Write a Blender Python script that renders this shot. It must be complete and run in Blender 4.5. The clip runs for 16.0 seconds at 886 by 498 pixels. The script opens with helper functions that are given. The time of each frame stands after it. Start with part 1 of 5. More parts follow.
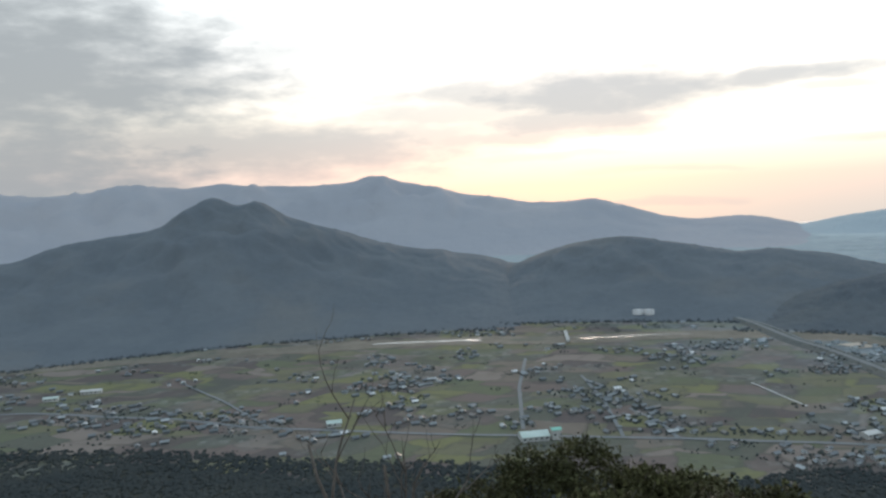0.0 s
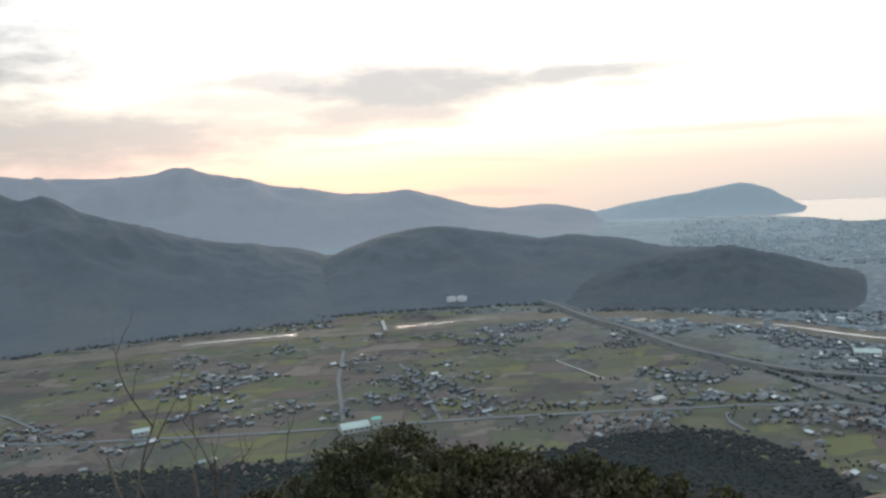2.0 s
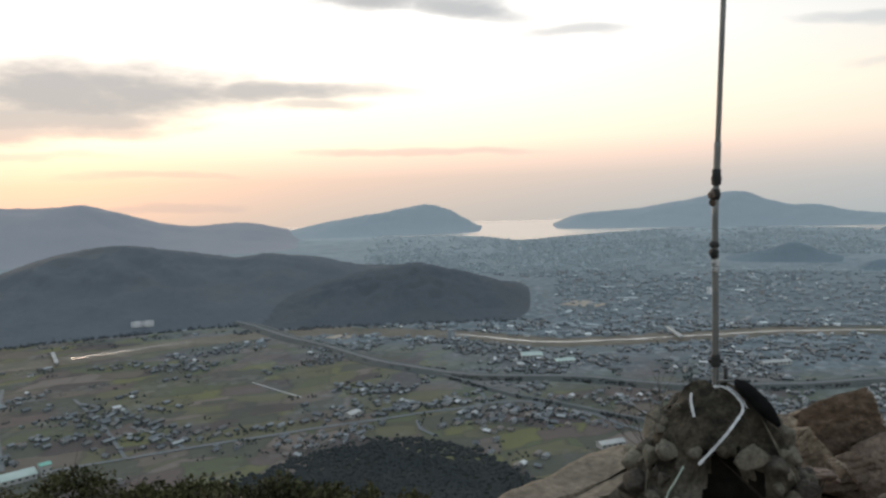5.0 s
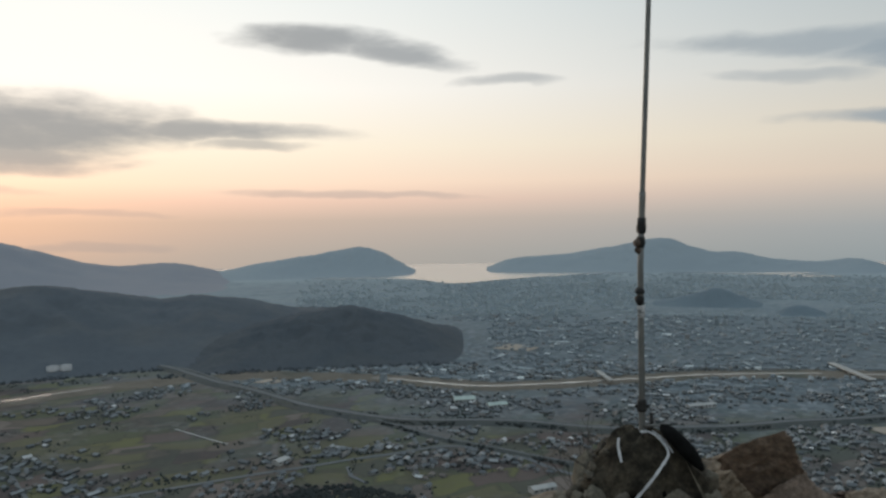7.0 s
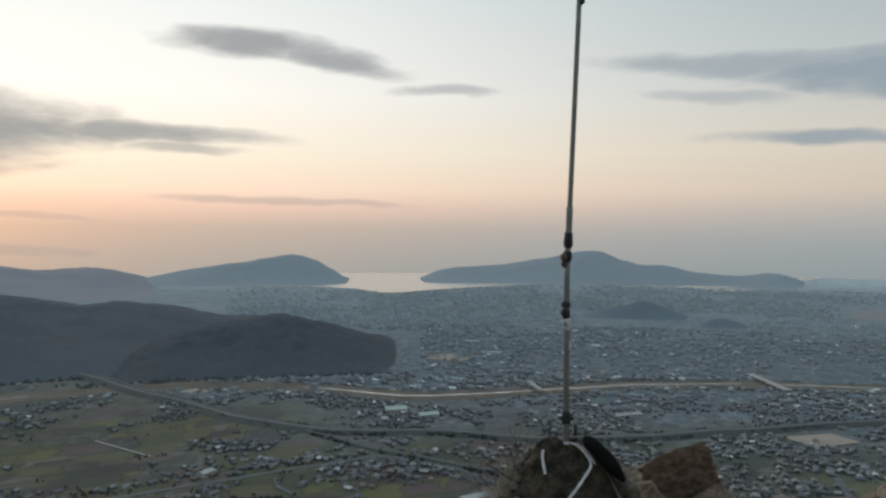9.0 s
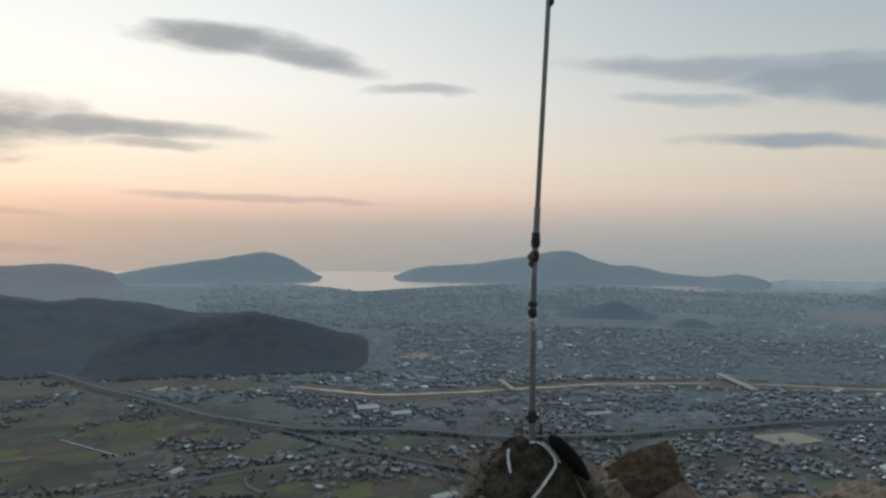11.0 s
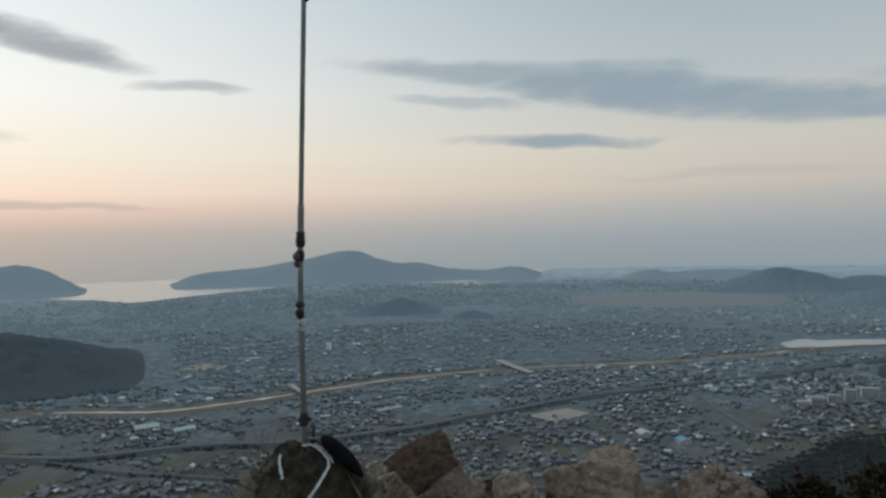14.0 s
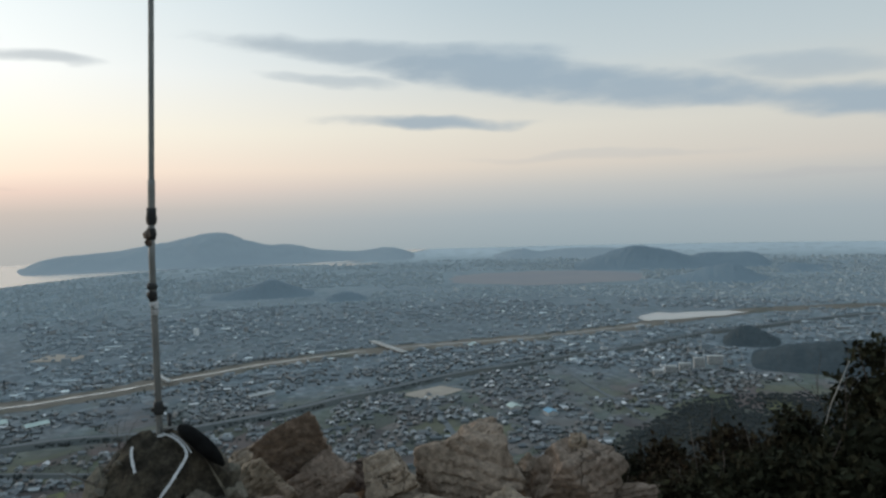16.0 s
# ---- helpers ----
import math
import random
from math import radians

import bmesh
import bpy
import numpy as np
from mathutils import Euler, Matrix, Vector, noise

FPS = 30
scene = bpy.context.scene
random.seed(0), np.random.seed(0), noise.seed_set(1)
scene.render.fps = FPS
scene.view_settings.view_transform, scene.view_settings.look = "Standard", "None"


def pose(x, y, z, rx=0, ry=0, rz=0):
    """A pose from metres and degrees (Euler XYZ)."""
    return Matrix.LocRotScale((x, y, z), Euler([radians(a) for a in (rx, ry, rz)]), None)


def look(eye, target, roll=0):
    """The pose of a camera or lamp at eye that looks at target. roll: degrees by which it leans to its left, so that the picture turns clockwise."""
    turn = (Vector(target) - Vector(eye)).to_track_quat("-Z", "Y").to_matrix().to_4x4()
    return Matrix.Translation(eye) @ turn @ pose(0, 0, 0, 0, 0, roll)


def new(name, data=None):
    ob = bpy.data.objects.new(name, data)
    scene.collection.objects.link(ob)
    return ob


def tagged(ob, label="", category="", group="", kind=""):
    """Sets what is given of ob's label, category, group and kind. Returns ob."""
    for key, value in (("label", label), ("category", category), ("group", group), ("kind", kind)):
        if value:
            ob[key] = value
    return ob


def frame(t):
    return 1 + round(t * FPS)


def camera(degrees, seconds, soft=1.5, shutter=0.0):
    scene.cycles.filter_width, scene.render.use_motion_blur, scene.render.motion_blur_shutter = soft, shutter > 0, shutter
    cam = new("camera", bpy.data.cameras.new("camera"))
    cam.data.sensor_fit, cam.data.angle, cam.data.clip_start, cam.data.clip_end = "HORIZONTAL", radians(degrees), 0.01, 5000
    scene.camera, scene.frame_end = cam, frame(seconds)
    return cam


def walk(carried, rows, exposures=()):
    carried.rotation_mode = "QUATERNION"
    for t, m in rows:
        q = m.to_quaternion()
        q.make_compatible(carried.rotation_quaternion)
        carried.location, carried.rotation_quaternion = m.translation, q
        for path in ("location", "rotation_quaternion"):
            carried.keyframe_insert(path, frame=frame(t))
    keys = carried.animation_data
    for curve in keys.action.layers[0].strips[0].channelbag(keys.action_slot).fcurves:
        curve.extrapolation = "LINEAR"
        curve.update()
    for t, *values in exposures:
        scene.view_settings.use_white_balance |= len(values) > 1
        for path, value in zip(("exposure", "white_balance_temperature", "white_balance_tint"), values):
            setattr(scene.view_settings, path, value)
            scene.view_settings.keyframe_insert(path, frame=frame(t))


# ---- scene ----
# ---- camera and its way ----
cam = camera(61.25, 16.0, soft=2.6)
PATH = [
    (0.0, 0.000, -0.000, -0.000, -0.00, -3.58, 2.65),
    (0.5, 0.009, 0.005, -0.002, 0.46, -3.50, 2.69),
    (1.0, 0.020, 0.017, 0.000, -2.72, -4.09, 2.79),
    (1.5, 0.035, 0.023, -0.002, -7.90, -4.40, 2.89),
    (2.0, 0.040, 0.029, -0.009, -14.15, -4.93, 3.15),
    (2.5, 0.041, 0.033, -0.003, -19.64, -5.60, 3.40),
    (3.0, 0.047, 0.026, -0.004, -24.81, -6.03, 3.28),
    (3.5, 0.058, 0.017, -0.002, -29.85, -6.19, 2.37),
    (4.0, 0.065, 0.006, 0.000, -33.68, -6.12, 1.81),
    (6.5, 0.077, -0.013, 0.007, -39.88, -1.73, 1.58),
    (7.0, 0.084, -0.010, 0.008, -42.09, -1.31, 0.96),
    (7.5, 0.093, -0.021, 0.007, -44.20, -0.99, 0.75),
    (8.0, 0.103, -0.020, 0.010, -46.35, -0.94, 0.37),
    (10.5, 0.108, -0.027, 0.018, -47.64, -0.46, -0.55),
    (11.0, 0.124, -0.038, 0.016, -49.11, -0.68, -0.63),
    (11.5, 0.130, -0.053, 0.019, -51.82, -0.65, 0.05),
    (12.0, 0.122, -0.076, 0.020, -55.05, -0.67, 0.54),
    (12.5, 0.116, -0.096, 0.022, -57.31, -0.70, 0.94),
    (13.0, 0.125, -0.097, 0.019, -59.22, 0.01, 1.32),
    (13.5, 0.172, -0.096, 0.014, -61.58, -0.34, 1.73),
    (14.0, 0.196, -0.094, 0.007, -65.48, -0.77, 1.44),
    (14.5, 0.220, -0.096, 0.003, -68.16, -1.12, 1.50),
    (15.0, 0.236, -0.094, -0.002, -70.46, -1.44, 1.19),
    (15.5, 0.259, -0.096, -0.010, -72.91, -1.72, 1.49),
    (16.0, 0.271, -0.097, -0.014, -75.16, -2.50, 1.67),
]
walk(cam, [(t, pose(x, y, z, 90 + p, r, w)) for t, x, y, z, w, p, r in PATH],
     exposures=[(0.0, 0.95, 6500, 10), (2.0, 0.98, 6700, 12), (4.0, 0.94, 6950, 14), (6.3, 0.18, 6800, 11), (8.0, 0.12, 6750, 10), (12.0, 0.08, 6600, 10), (13.5, 0.10, 6500, 9), (15.5, 0.24, 6400, 8), (16.0, 0.36, 6400, 8)])

# ---- sky and light ----
VALLEY = -215.0          # height of the valley floor below the summit viewpoint
SUN_BEARING, SUN_HEIGHT = 9.0, 2.5


class Nodes:
    """Small helper round a node tree."""

    def __init__(self, tree):
        self.tree = tree
        tree.nodes.clear()

    def add(self, kind, **props):
        n = self.tree.nodes.new(kind)
        for k, v in props.items():
            setattr(n, k, v)
        return n

    def put(self, socket, value):
        if hasattr(value, "is_output"):
            self.tree.links.new(value, socket)
        elif value is not None:
            socket.default_value = value

    def math(self, op, a, b=None, c=None, clamp=False):
        n = self.add("ShaderNodeMath", operation=op, use_clamp=clamp)
        for s, v in zip(n.inputs, (a, b, c)):
            self.put(s, v)
        return n.outputs[0]

    def vmath(self, op, a, b=None):
        n = self.add("ShaderNodeVectorMath", operation=op)
        self.put(n.inputs[0], a)
        self.put(n.inputs[1], b)
        return n.outputs["Value"] if op in ("DOT_PRODUCT", "LENGTH") else n.outputs[0]

    def mix(self, fac, a, b, blend="MIX"):
        n = self.add("ShaderNodeMix", data_type="RGBA", blend_type=blend)
        self.put(n.inputs[0], fac)
        self.put(n.inputs[6], a if not isinstance(a, tuple) else (*a, 1)[:4])
        self.put(n.inputs[7], b if not isinstance(b, tuple) else (*b, 1)[:4])
        return n.outputs[2]

    def noise(self, vec, scale, detail=4.0, rough=0.55):
        n = self.add("ShaderNodeTexNoise")
        self.put(n.inputs["Vector"], vec)
        n.inputs["Scale"].default_value, n.inputs["Detail"].default_value, n.inputs["Roughness"].default_value = scale, detail, rough
        return n

    def ramp(self, fac, stops, mode="LINEAR"):
        n = self.add("ShaderNodeValToRGB")
        n.color_ramp.interpolation = mode
        while len(n.color_ramp.elements) < len(stops):
            n.color_ramp.elements.new(0.5)
        for e, (p, c) in zip(n.color_ramp.elements, stops):
            e.position, e.color = p, (*c, 1)
        self.put(n.inputs[0], fac)
        return n.outputs[0]

    def smooth(self, v, lo, hi, a=0.0, b=1.0):
        n = self.add("ShaderNodeMapRange", interpolation_type="SMOOTHSTEP")
        for s, q in zip(n.inputs, (v, lo, hi, a, b)):
            self.put(s, q)
        return n.outputs[0]


world = bpy.data.worlds.new("evening_sky")
scene.world = world
world.use_nodes = True
W = Nodes(world.node_tree)
ray = W.vmath("NORMALIZE", W.add("ShaderNodeTexCoord").outputs["Generated"])
sep = W.add("ShaderNodeSeparateXYZ")
W.put(sep.inputs[0], ray)
bearing = W.math("MULTIPLY", W.math("ARCTAN2", sep.outputs[0], sep.outputs[1]), 57.2958)
height = W.math("MULTIPLY", W.math("ARCSINE", sep.outputs[2]), 57.2958)
sky = W.add("ShaderNodeTexSky", sky_type="NISHITA", sun_disc=False, sun_elevation=radians(SUN_HEIGHT), sun_rotation=radians(SUN_BEARING))
# clear evening gradient, low haze to zenith
h01 = W.math("DIVIDE", W.math("ADD", height, 10.0), 60.0, clamp=True)
cool = W.ramp(h01, [(0.0, (0.20, 0.26, 0.30)), (0.127, (0.245, 0.300, 0.330)), (0.165, (0.300, 0.345, 0.370)), (0.200, (0.420, 0.420, 0.410)), (0.228, (0.560, 0.500, 0.440)),
                    (0.275, (0.590, 0.555, 0.490)), (0.36, (0.455, 0.500, 0.515)), (0.48, (0.335, 0.420, 0.475)), (0.62, (0.36, 0.465, 0.545)), (1.0, (0.40, 0.52, 0.62))])
warm = W.ramp(h01, [(0.0, (0.24, 0.26, 0.27)), (0.142, (0.40, 0.375, 0.345)), (0.183, (0.51, 0.425, 0.370)), (0.208, (0.78, 0.555, 0.460)), (0.230, (0.93, 0.720, 0.580)),
                    (0.275, (0.93, 0.845, 0.710)), (0.345, (0.96, 0.94, 0.90)), (0.48, (0.80, 0.86, 0.87)), (0.62, (0.55, 0.65, 0.71)), (1.0, (0.44, 0.56, 0.66))])
turn = W.math("ABSOLUTE", W.math("SUBTRACT", bearing, SUN_BEARING + 4))
near_sun = W.smooth(turn, 4.0, 75.0, 1.0, 0.0)
air = W.mix(near_sun, cool, warm)
air = W.mix(W.smooth(turn, 58.0, 105.0, 0.0, 0.35), air, W.mix(W.smooth(height, 2.0, 12.0), (0.30, 0.335, 0.355), (0.30, 0.36, 0.395)))
air = W.mix(0.006, air, sky.outputs[0])
# cloud banks: bearing, height, half widths, tilt, density
SUNSET_CLOUDS = [
    (-34, 9.8, 26, 7.0, 0.0, 1.0), (-36, 4.0, 26, 4.2, 0.0, 1.0), (-14, 4.6, 20, 2.6, -0.03, 0.85), (-4, 4.9, 15, 1.7, 0.0, 0.7), (-13, 11.2, 7, 1.7, 0.05, 0.6), (-1.3, 12.1, 4.5, 0.7, 0.05, 0.45),
    (4, 6.7, 18, 1.3, 0.045, 0.7), (11.5, 7.6, 11.5, 2.2, 0.0, 0.95), (5, 8.0, 12, 1.5, 0.0, 0.8), (9.5, 5.6, 9, 1.3, 0.0, 0.85), (25, 7.5, 8.5, 0.85, 0.0, 0.9), (28, 6.4, 4.5, 0.4, 0.0, 0.65), (7, 4.8, 13, 0.8, 0.02, 0.75),
    (5, 3.0, 8, 0.35, 0.0, 0.4), (35.5, 2.8, 9, 0.33, -0.02, 0.48), (18, -0.85, 3.8, 0.4, 0.0, 0.4), (16, 1.7, 5.5, 0.3, 0.0, 0.35),
]
EAST_CLOUDS = [
    (32.5, 14.4, 5.5, 1.0, -0.01, 0.95), (38.5, 13.5, 5.5, 0.9, -0.2, 0.9), (47, 11.15, 3.2, 0.5, 0.0, 0.6), (72, 12.2, 13, 1.0, -0.06, 0.75), (80, 10.6, 13, 1.5, -0.13, 0.95),
    (90, 8.9, 11, 1.3, -0.10, 0.9), (67, 10.2, 5.5, 0.5, -0.06, 0.5), (104, 7.2, 8.5, 1.2, -0.08, 0.9), (101, 9.7, 5.5, 0.8, -0.05, 0.5), (74, 7.15, 6.8, 0.55, -0.03, 0.9),
    (104, 2.2, 8, 0.3, 0.0, 0.3), (88, 4.2, 9, 0.35, 0.0, 0.2),
]
CLOUDS = SUNSET_CLOUDS + EAST_CLOUDS
stretch = W.add("ShaderNodeCombineXYZ")
W.put(stretch.inputs[0], W.math("MULTIPLY", bearing, 0.11))
W.put(stretch.inputs[1], W.math("MULTIPLY", height, 0.34))
puff = W.noise(stretch.outputs[0], 1.0, 3.5, 0.5)
wisp = W.noise(stretch.outputs[0], 2.2, 5.0, 0.58)
wc = W.add("ShaderNodeSeparateColor")
W.put(wc.inputs[0], puff.outputs["Color"])
bearing_w = W.math("MULTIPLY_ADD", W.math("SUBTRACT", wc.outputs[0], 0.5), 8.0, bearing)
height_w = W.math("MULTIPLY_ADD", W.math("SUBTRACT", wc.outputs[1], 0.5), 1.9, height)
rag = W.math("MULTIPLY", W.math("SUBTRACT", wisp.outputs[0], 0.5), 1.5)
cloud = 0.0
for b0, e0, wb, we, tilt, dense in CLOUDS:
    db = W.math("SUBTRACT", bearing_w, b0)
    de = W.math("SUBTRACT", W.math("SUBTRACT", height_w, e0), W.math("MULTIPLY", db, tilt))
    q = W.math("ADD", W.math("POWER", W.math("DIVIDE", db, wb), 2.0), W.math("POWER", W.math("DIVIDE", de, we), 2.0))
    m = W.smooth(W.math("ADD", W.math("SUBTRACT", 1.0, q), rag), -0.65, 0.95, 0.0, dense)
    cloud = W.math("MAXIMUM", cloud, m)
# broken cloud continues overhead and behind
over = W.math("MULTIPLY", W.smooth(height, 17.0, 30.0), W.smooth(puff.outputs[0], 0.45, 0.65))
cloud = W.math("MAXIMUM", cloud, W.math("MULTIPLY", over, 0.6))
shade = W.mix(near_sun, (0.25, 0.32, 0.385), (0.275, 0.290, 0.305))
shade = W.mix(W.smooth(height, 6.0, 2.0), shade, W.mix(near_sun, (0.36, 0.36, 0.37), (0.37, 0.325, 0.31)))
shade = W.mix(W.smooth(bearing, 10.0, -24.0), shade, (0.180, 0.200, 0.214))
air = W.mix(W.math("MULTIPLY", cloud, 0.92), air, shade)
back = W.add("ShaderNodeBackground")
W.put(back.inputs[0], air)
back.inputs[1].default_value = 1.0
W.put(W.add("ShaderNodeOutputWorld").inputs[0], back.outputs[0])

sun = new("sun", bpy.data.lights.new("sun", "SUN"))
sun.data.energy, sun.data.angle, sun.data.color = 0.5, radians(14), (1.0, 0.80, 0.62)
sun.matrix_world = look((0, 0, 0), (-math.sin(radians(SUN_BEARING)), -math.cos(radians(SUN_BEARING)), -math.tan(radians(SUN_HEIGHT + 4))))

# ---- materials ----
def material(name, c1, c2, scale=1.0, rough=0.85, bump=0.3, bump_scale=None, vary=0.0, island=False, metal=0.0, c3=None, fine=0.0, spec=0.3, crack=0.0):
    """Two or three tones blended by noise at real size, a finer grain, relief, and a spread of tone from piece to piece."""
    m = bpy.data.materials.new(name)
    m.use_nodes = True
    n = Nodes(m.node_tree)
    geo = n.add("ShaderNodeNewGeometry")
    pos = geo.outputs["Position"]
    n1 = n.noise(pos, scale, 5.0, 0.6)
    col = n.mix(n.smooth(n1.outputs[0], 0.35, 0.65), c1, c2)
    if c3:
        n3 = n.noise(n.vmath("ADD", pos, (31.0, 7.0, 13.0)), scale * 0.37, 4.0, 0.6)
        col = n.mix(n.smooth(n3.outputs[0], 0.5, 0.68), col, c3)
    if fine:
        n4 = n.noise(pos, scale * 9, 3.0, 0.6)
        col = n.mix(fine, col, n.ramp(n4.outputs[0], [(0.3, (0.15, 0.15, 0.15)), (0.7, (0.85, 0.85, 0.85))]), "OVERLAY")
    if crack:
        vor = n.add("ShaderNodeTexVoronoi", feature="DISTANCE_TO_EDGE")
        n.put(vor.inputs["Vector"], n.vmath("ADD", pos, n.vmath("MULTIPLY", n.noise(pos, 1.6, 5.0).outputs["Color"], (1.1, 1.1, 0.7))))
        vor.inputs["Scale"].default_value = crack
        split = n.smooth(vor.outputs["Distance"], 0.0, 0.007)
        col = n.mix(split, (0.095, 0.076, 0.062), col)
    if vary:
        rnd = geo.outputs["Random Per Island"] if island else n.add("ShaderNodeObjectInfo").outputs["Random"]
        hsv = n.add("ShaderNodeHueSaturation")
        n.put(hsv.inputs["Value"], n.math("MULTIPLY_ADD", rnd, 2 * vary, 1 - vary))
        n.put(hsv.inputs["Hue"], n.math("MULTIPLY_ADD", rnd, 0.03, 0.485))
        n.put(hsv.inputs["Color"], col)
        col = hsv.outputs[0]
    b = n.add("ShaderNodeBsdfPrincipled")
    n.put(b.inputs["Base Color"], col)
    b.inputs["Roughness"].default_value, b.inputs["Metallic"].default_value = rough, metal
    b.inputs["Specular IOR Level"].default_value = spec
    if bump:
        nb = n.noise(pos, bump_scale or scale * 5, 5.0, 0.65)
        bp = n.add("ShaderNodeBump")
        bp.inputs["Strength"].default_value, bp.inputs["Distance"].default_value = bump, 0.5 / (bump_scale or scale * 5)
        n.put(bp.inputs["Height"], n.math("ADD", nb.outputs[0], n.math("MULTIPLY", split, 0.8)) if crack else nb.outputs[0])
        n.put(b.inputs["Normal"], bp.outputs[0])
    n.put(n.add("ShaderNodeOutputMaterial").inputs[0], b.outputs[0])
    return m


def palette(name, stops, rough=0.7, island=True, spec=0.3):
    """One of several flat paints, picked at random for each piece, with a little weathering."""
    m = bpy.data.materials.new(name)
    m.use_nodes = True
    n = Nodes(m.node_tree)
    geo = n.add("ShaderNodeNewGeometry")
    rnd = geo.outputs["Random Per Island"] if island else n.add("ShaderNodeObjectInfo").outputs["Random"]
    col = n.ramp(rnd, stops, "CONSTANT")
    dirt = n.noise(geo.outputs["Position"], 0.7, 4.0)
    col = n.mix(n.smooth(dirt.outputs[0], 0.4, 0.75, 0.0, 0.35), col, (0.12, 0.13, 0.13))
    b = n.add("ShaderNodeBsdfPrincipled")
    n.put(b.inputs["Base Color"], col)
    b.inputs["Roughness"].default_value, b.inputs["Specular IOR Level"].default_value = rough, spec
    n.put(n.add("ShaderNodeOutputMaterial").inputs[0], b.outputs[0])
    return m


def land_material():
    """Valley floor: rice fields in oblong plots near by, town ground beyond the river."""
    m = bpy.data.materials.new("valley_land")
    m.use_nodes = True
    n = Nodes(m.node_tree)
    pos = n.add("ShaderNodeNewGeometry").outputs["Position"]
    wob = n.noise(pos, 0.006, 3.0)
    p = n.vmath("ADD", pos, n.vmath("MULTIPLY", n.vmath("SUBTRACT", wob.outputs["Color"], (0.5, 0.5, 0.5)), (90.0, 90.0, 0.0)))
    mp = n.add("ShaderNodeMapping")
    mp.inputs["Rotation"].default_value, mp.inputs["Scale"].default_value = (0, 0, radians(24)), (0.019, 0.030, 0.0)
    n.put(mp.inputs[0], p)
    v = n.add("ShaderNodeTexVoronoi", distance="CHEBYCHEV")
    n.put(v.inputs["Vector"], mp.outputs[0])
    v.inputs["Scale"].default_value, v.inputs["Randomness"].default_value = 1.0, 0.75
    pick = n.add("ShaderNodeSeparateColor")
    n.put(pick.inputs[0], v.outputs["Color"])
    field = n.ramp(pick.outputs[0], [(0.0, (0.142, 0.136, 0.086)), (0.18, (0.112, 0.122, 0.078)), (0.32, (0.160, 0.132, 0.112)), (0.46, (0.098, 0.102, 0.084)),
                                     (0.58, (0.142, 0.111, 0.103)), (0.70, (0.098, 0.081, 0.080)), (0.82, (0.158, 0.156, 0.078)), (0.93, (0.20, 0.165, 0.146))], "CONSTANT")
    grain = n.noise(pos, 0.05, 6.0, 0.65)
    field = n.mix(n.smooth(grain.outputs[0], 0.35, 0.8, 0.0, 0.4), field, (0.102, 0.092, 0.077))
    # dykes and paths between plots
    rim = n.add("ShaderNodeTexVoronoi", distance="CHEBYCHEV", feature="F2")
    n.put(rim.inputs["Vector"], mp.outputs[0])
    rim.inputs["Scale"].default_value, rim.inputs["Randomness"].default_value = 1.0, 0.75
    field = n.mix(n.smooth(n.math("SUBTRACT", rim.outputs["Distance"], v.outputs["Distance"]), 0.02, 0.09, 0.45, 0.0), field, (0.082, 0.078, 0.068))
    stubble = n.noise(pos, 0.22, 3.0, 0.7)
    field = n.mix(n.smooth(stubble.outputs[0], 0.48, 0.72, 0.0, 0.25), field, (0.17, 0.155, 0.13))
    # scrub and gardens between plots
    scrub = n.noise(pos, 0.0085, 5.0, 0.6)
    field = n.mix(n.smooth(scrub.outputs[0], 0.58, 0.68, 0.0, 0.6), field, (0.078, 0.080, 0.074))
    town = n.noise(pos, 0.03, 6.0, 0.7)
    ground = n.ramp(town.outputs[0], [(0.3, (0.118, 0.149, 0.170)), (0.5, (0.162, 0.194, 0.218)), (0.7, (0.224, 0.254, 0.274))])
    # house plots, yards and car parks make a fine mosaic
    lots = n.add("ShaderNodeTexVoronoi", distance="CHEBYCHEV")
    n.put(lots.inputs["Vector"], pos)
    lots.inputs["Scale"].default_value = 0.11
    lot = n.add("ShaderNodeSeparateColor")
    n.put(lot.inputs[0], lots.outputs["Color"])
    ground = n.mix(0.55, ground, n.ramp(lot.outputs[0], [(0.0, (0.118, 0.145, 0.159)), (0.3, (0.174, 0.203, 0.221)), (0.55, (0.230, 0.260, 0.278)), (0.75, (0.190, 0.190, 0.182)), (0.88, (0.325, 0.350, 0.366))], "CONSTANT"))
    yards = n.noise(pos, 0.011, 5.0, 0.6)
    field = n.mix(n.smooth(yards.outputs[0], 0.50, 0.62, 0.0, 0.5), field, n.ramp(lot.outputs[1], [(0.0, (0.075, 0.082, 0.078)), (0.3, (0.115, 0.118, 0.112)), (0.55, (0.15, 0.15, 0.145)), (0.75, (0.13, 0.118, 0.106)), (0.9, (0.21, 0.21, 0.205))], "CONSTANT"))
    # distance haze painted into town ground and coastal flats, paler and bluer farther out
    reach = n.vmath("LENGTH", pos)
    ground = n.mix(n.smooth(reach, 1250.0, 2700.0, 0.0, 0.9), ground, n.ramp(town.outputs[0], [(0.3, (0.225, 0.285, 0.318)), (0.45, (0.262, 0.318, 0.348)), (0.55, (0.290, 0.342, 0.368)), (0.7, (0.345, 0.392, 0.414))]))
    # the farthest ground is painted towards the haze colour of the horizon
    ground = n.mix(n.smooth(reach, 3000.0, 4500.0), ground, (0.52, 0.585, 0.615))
    # tree belts and temple groves darken parts of the town
    grove = n.noise(n.vmath("MULTIPLY", pos, (1.0, 1.6, 1.0)), 0.0075, 6.0, 0.68)
    ground = n.mix(n.smooth(grove.outputs[0], 0.52, 0.66, 0.0, 0.42), ground, (0.115, 0.145, 0.158))
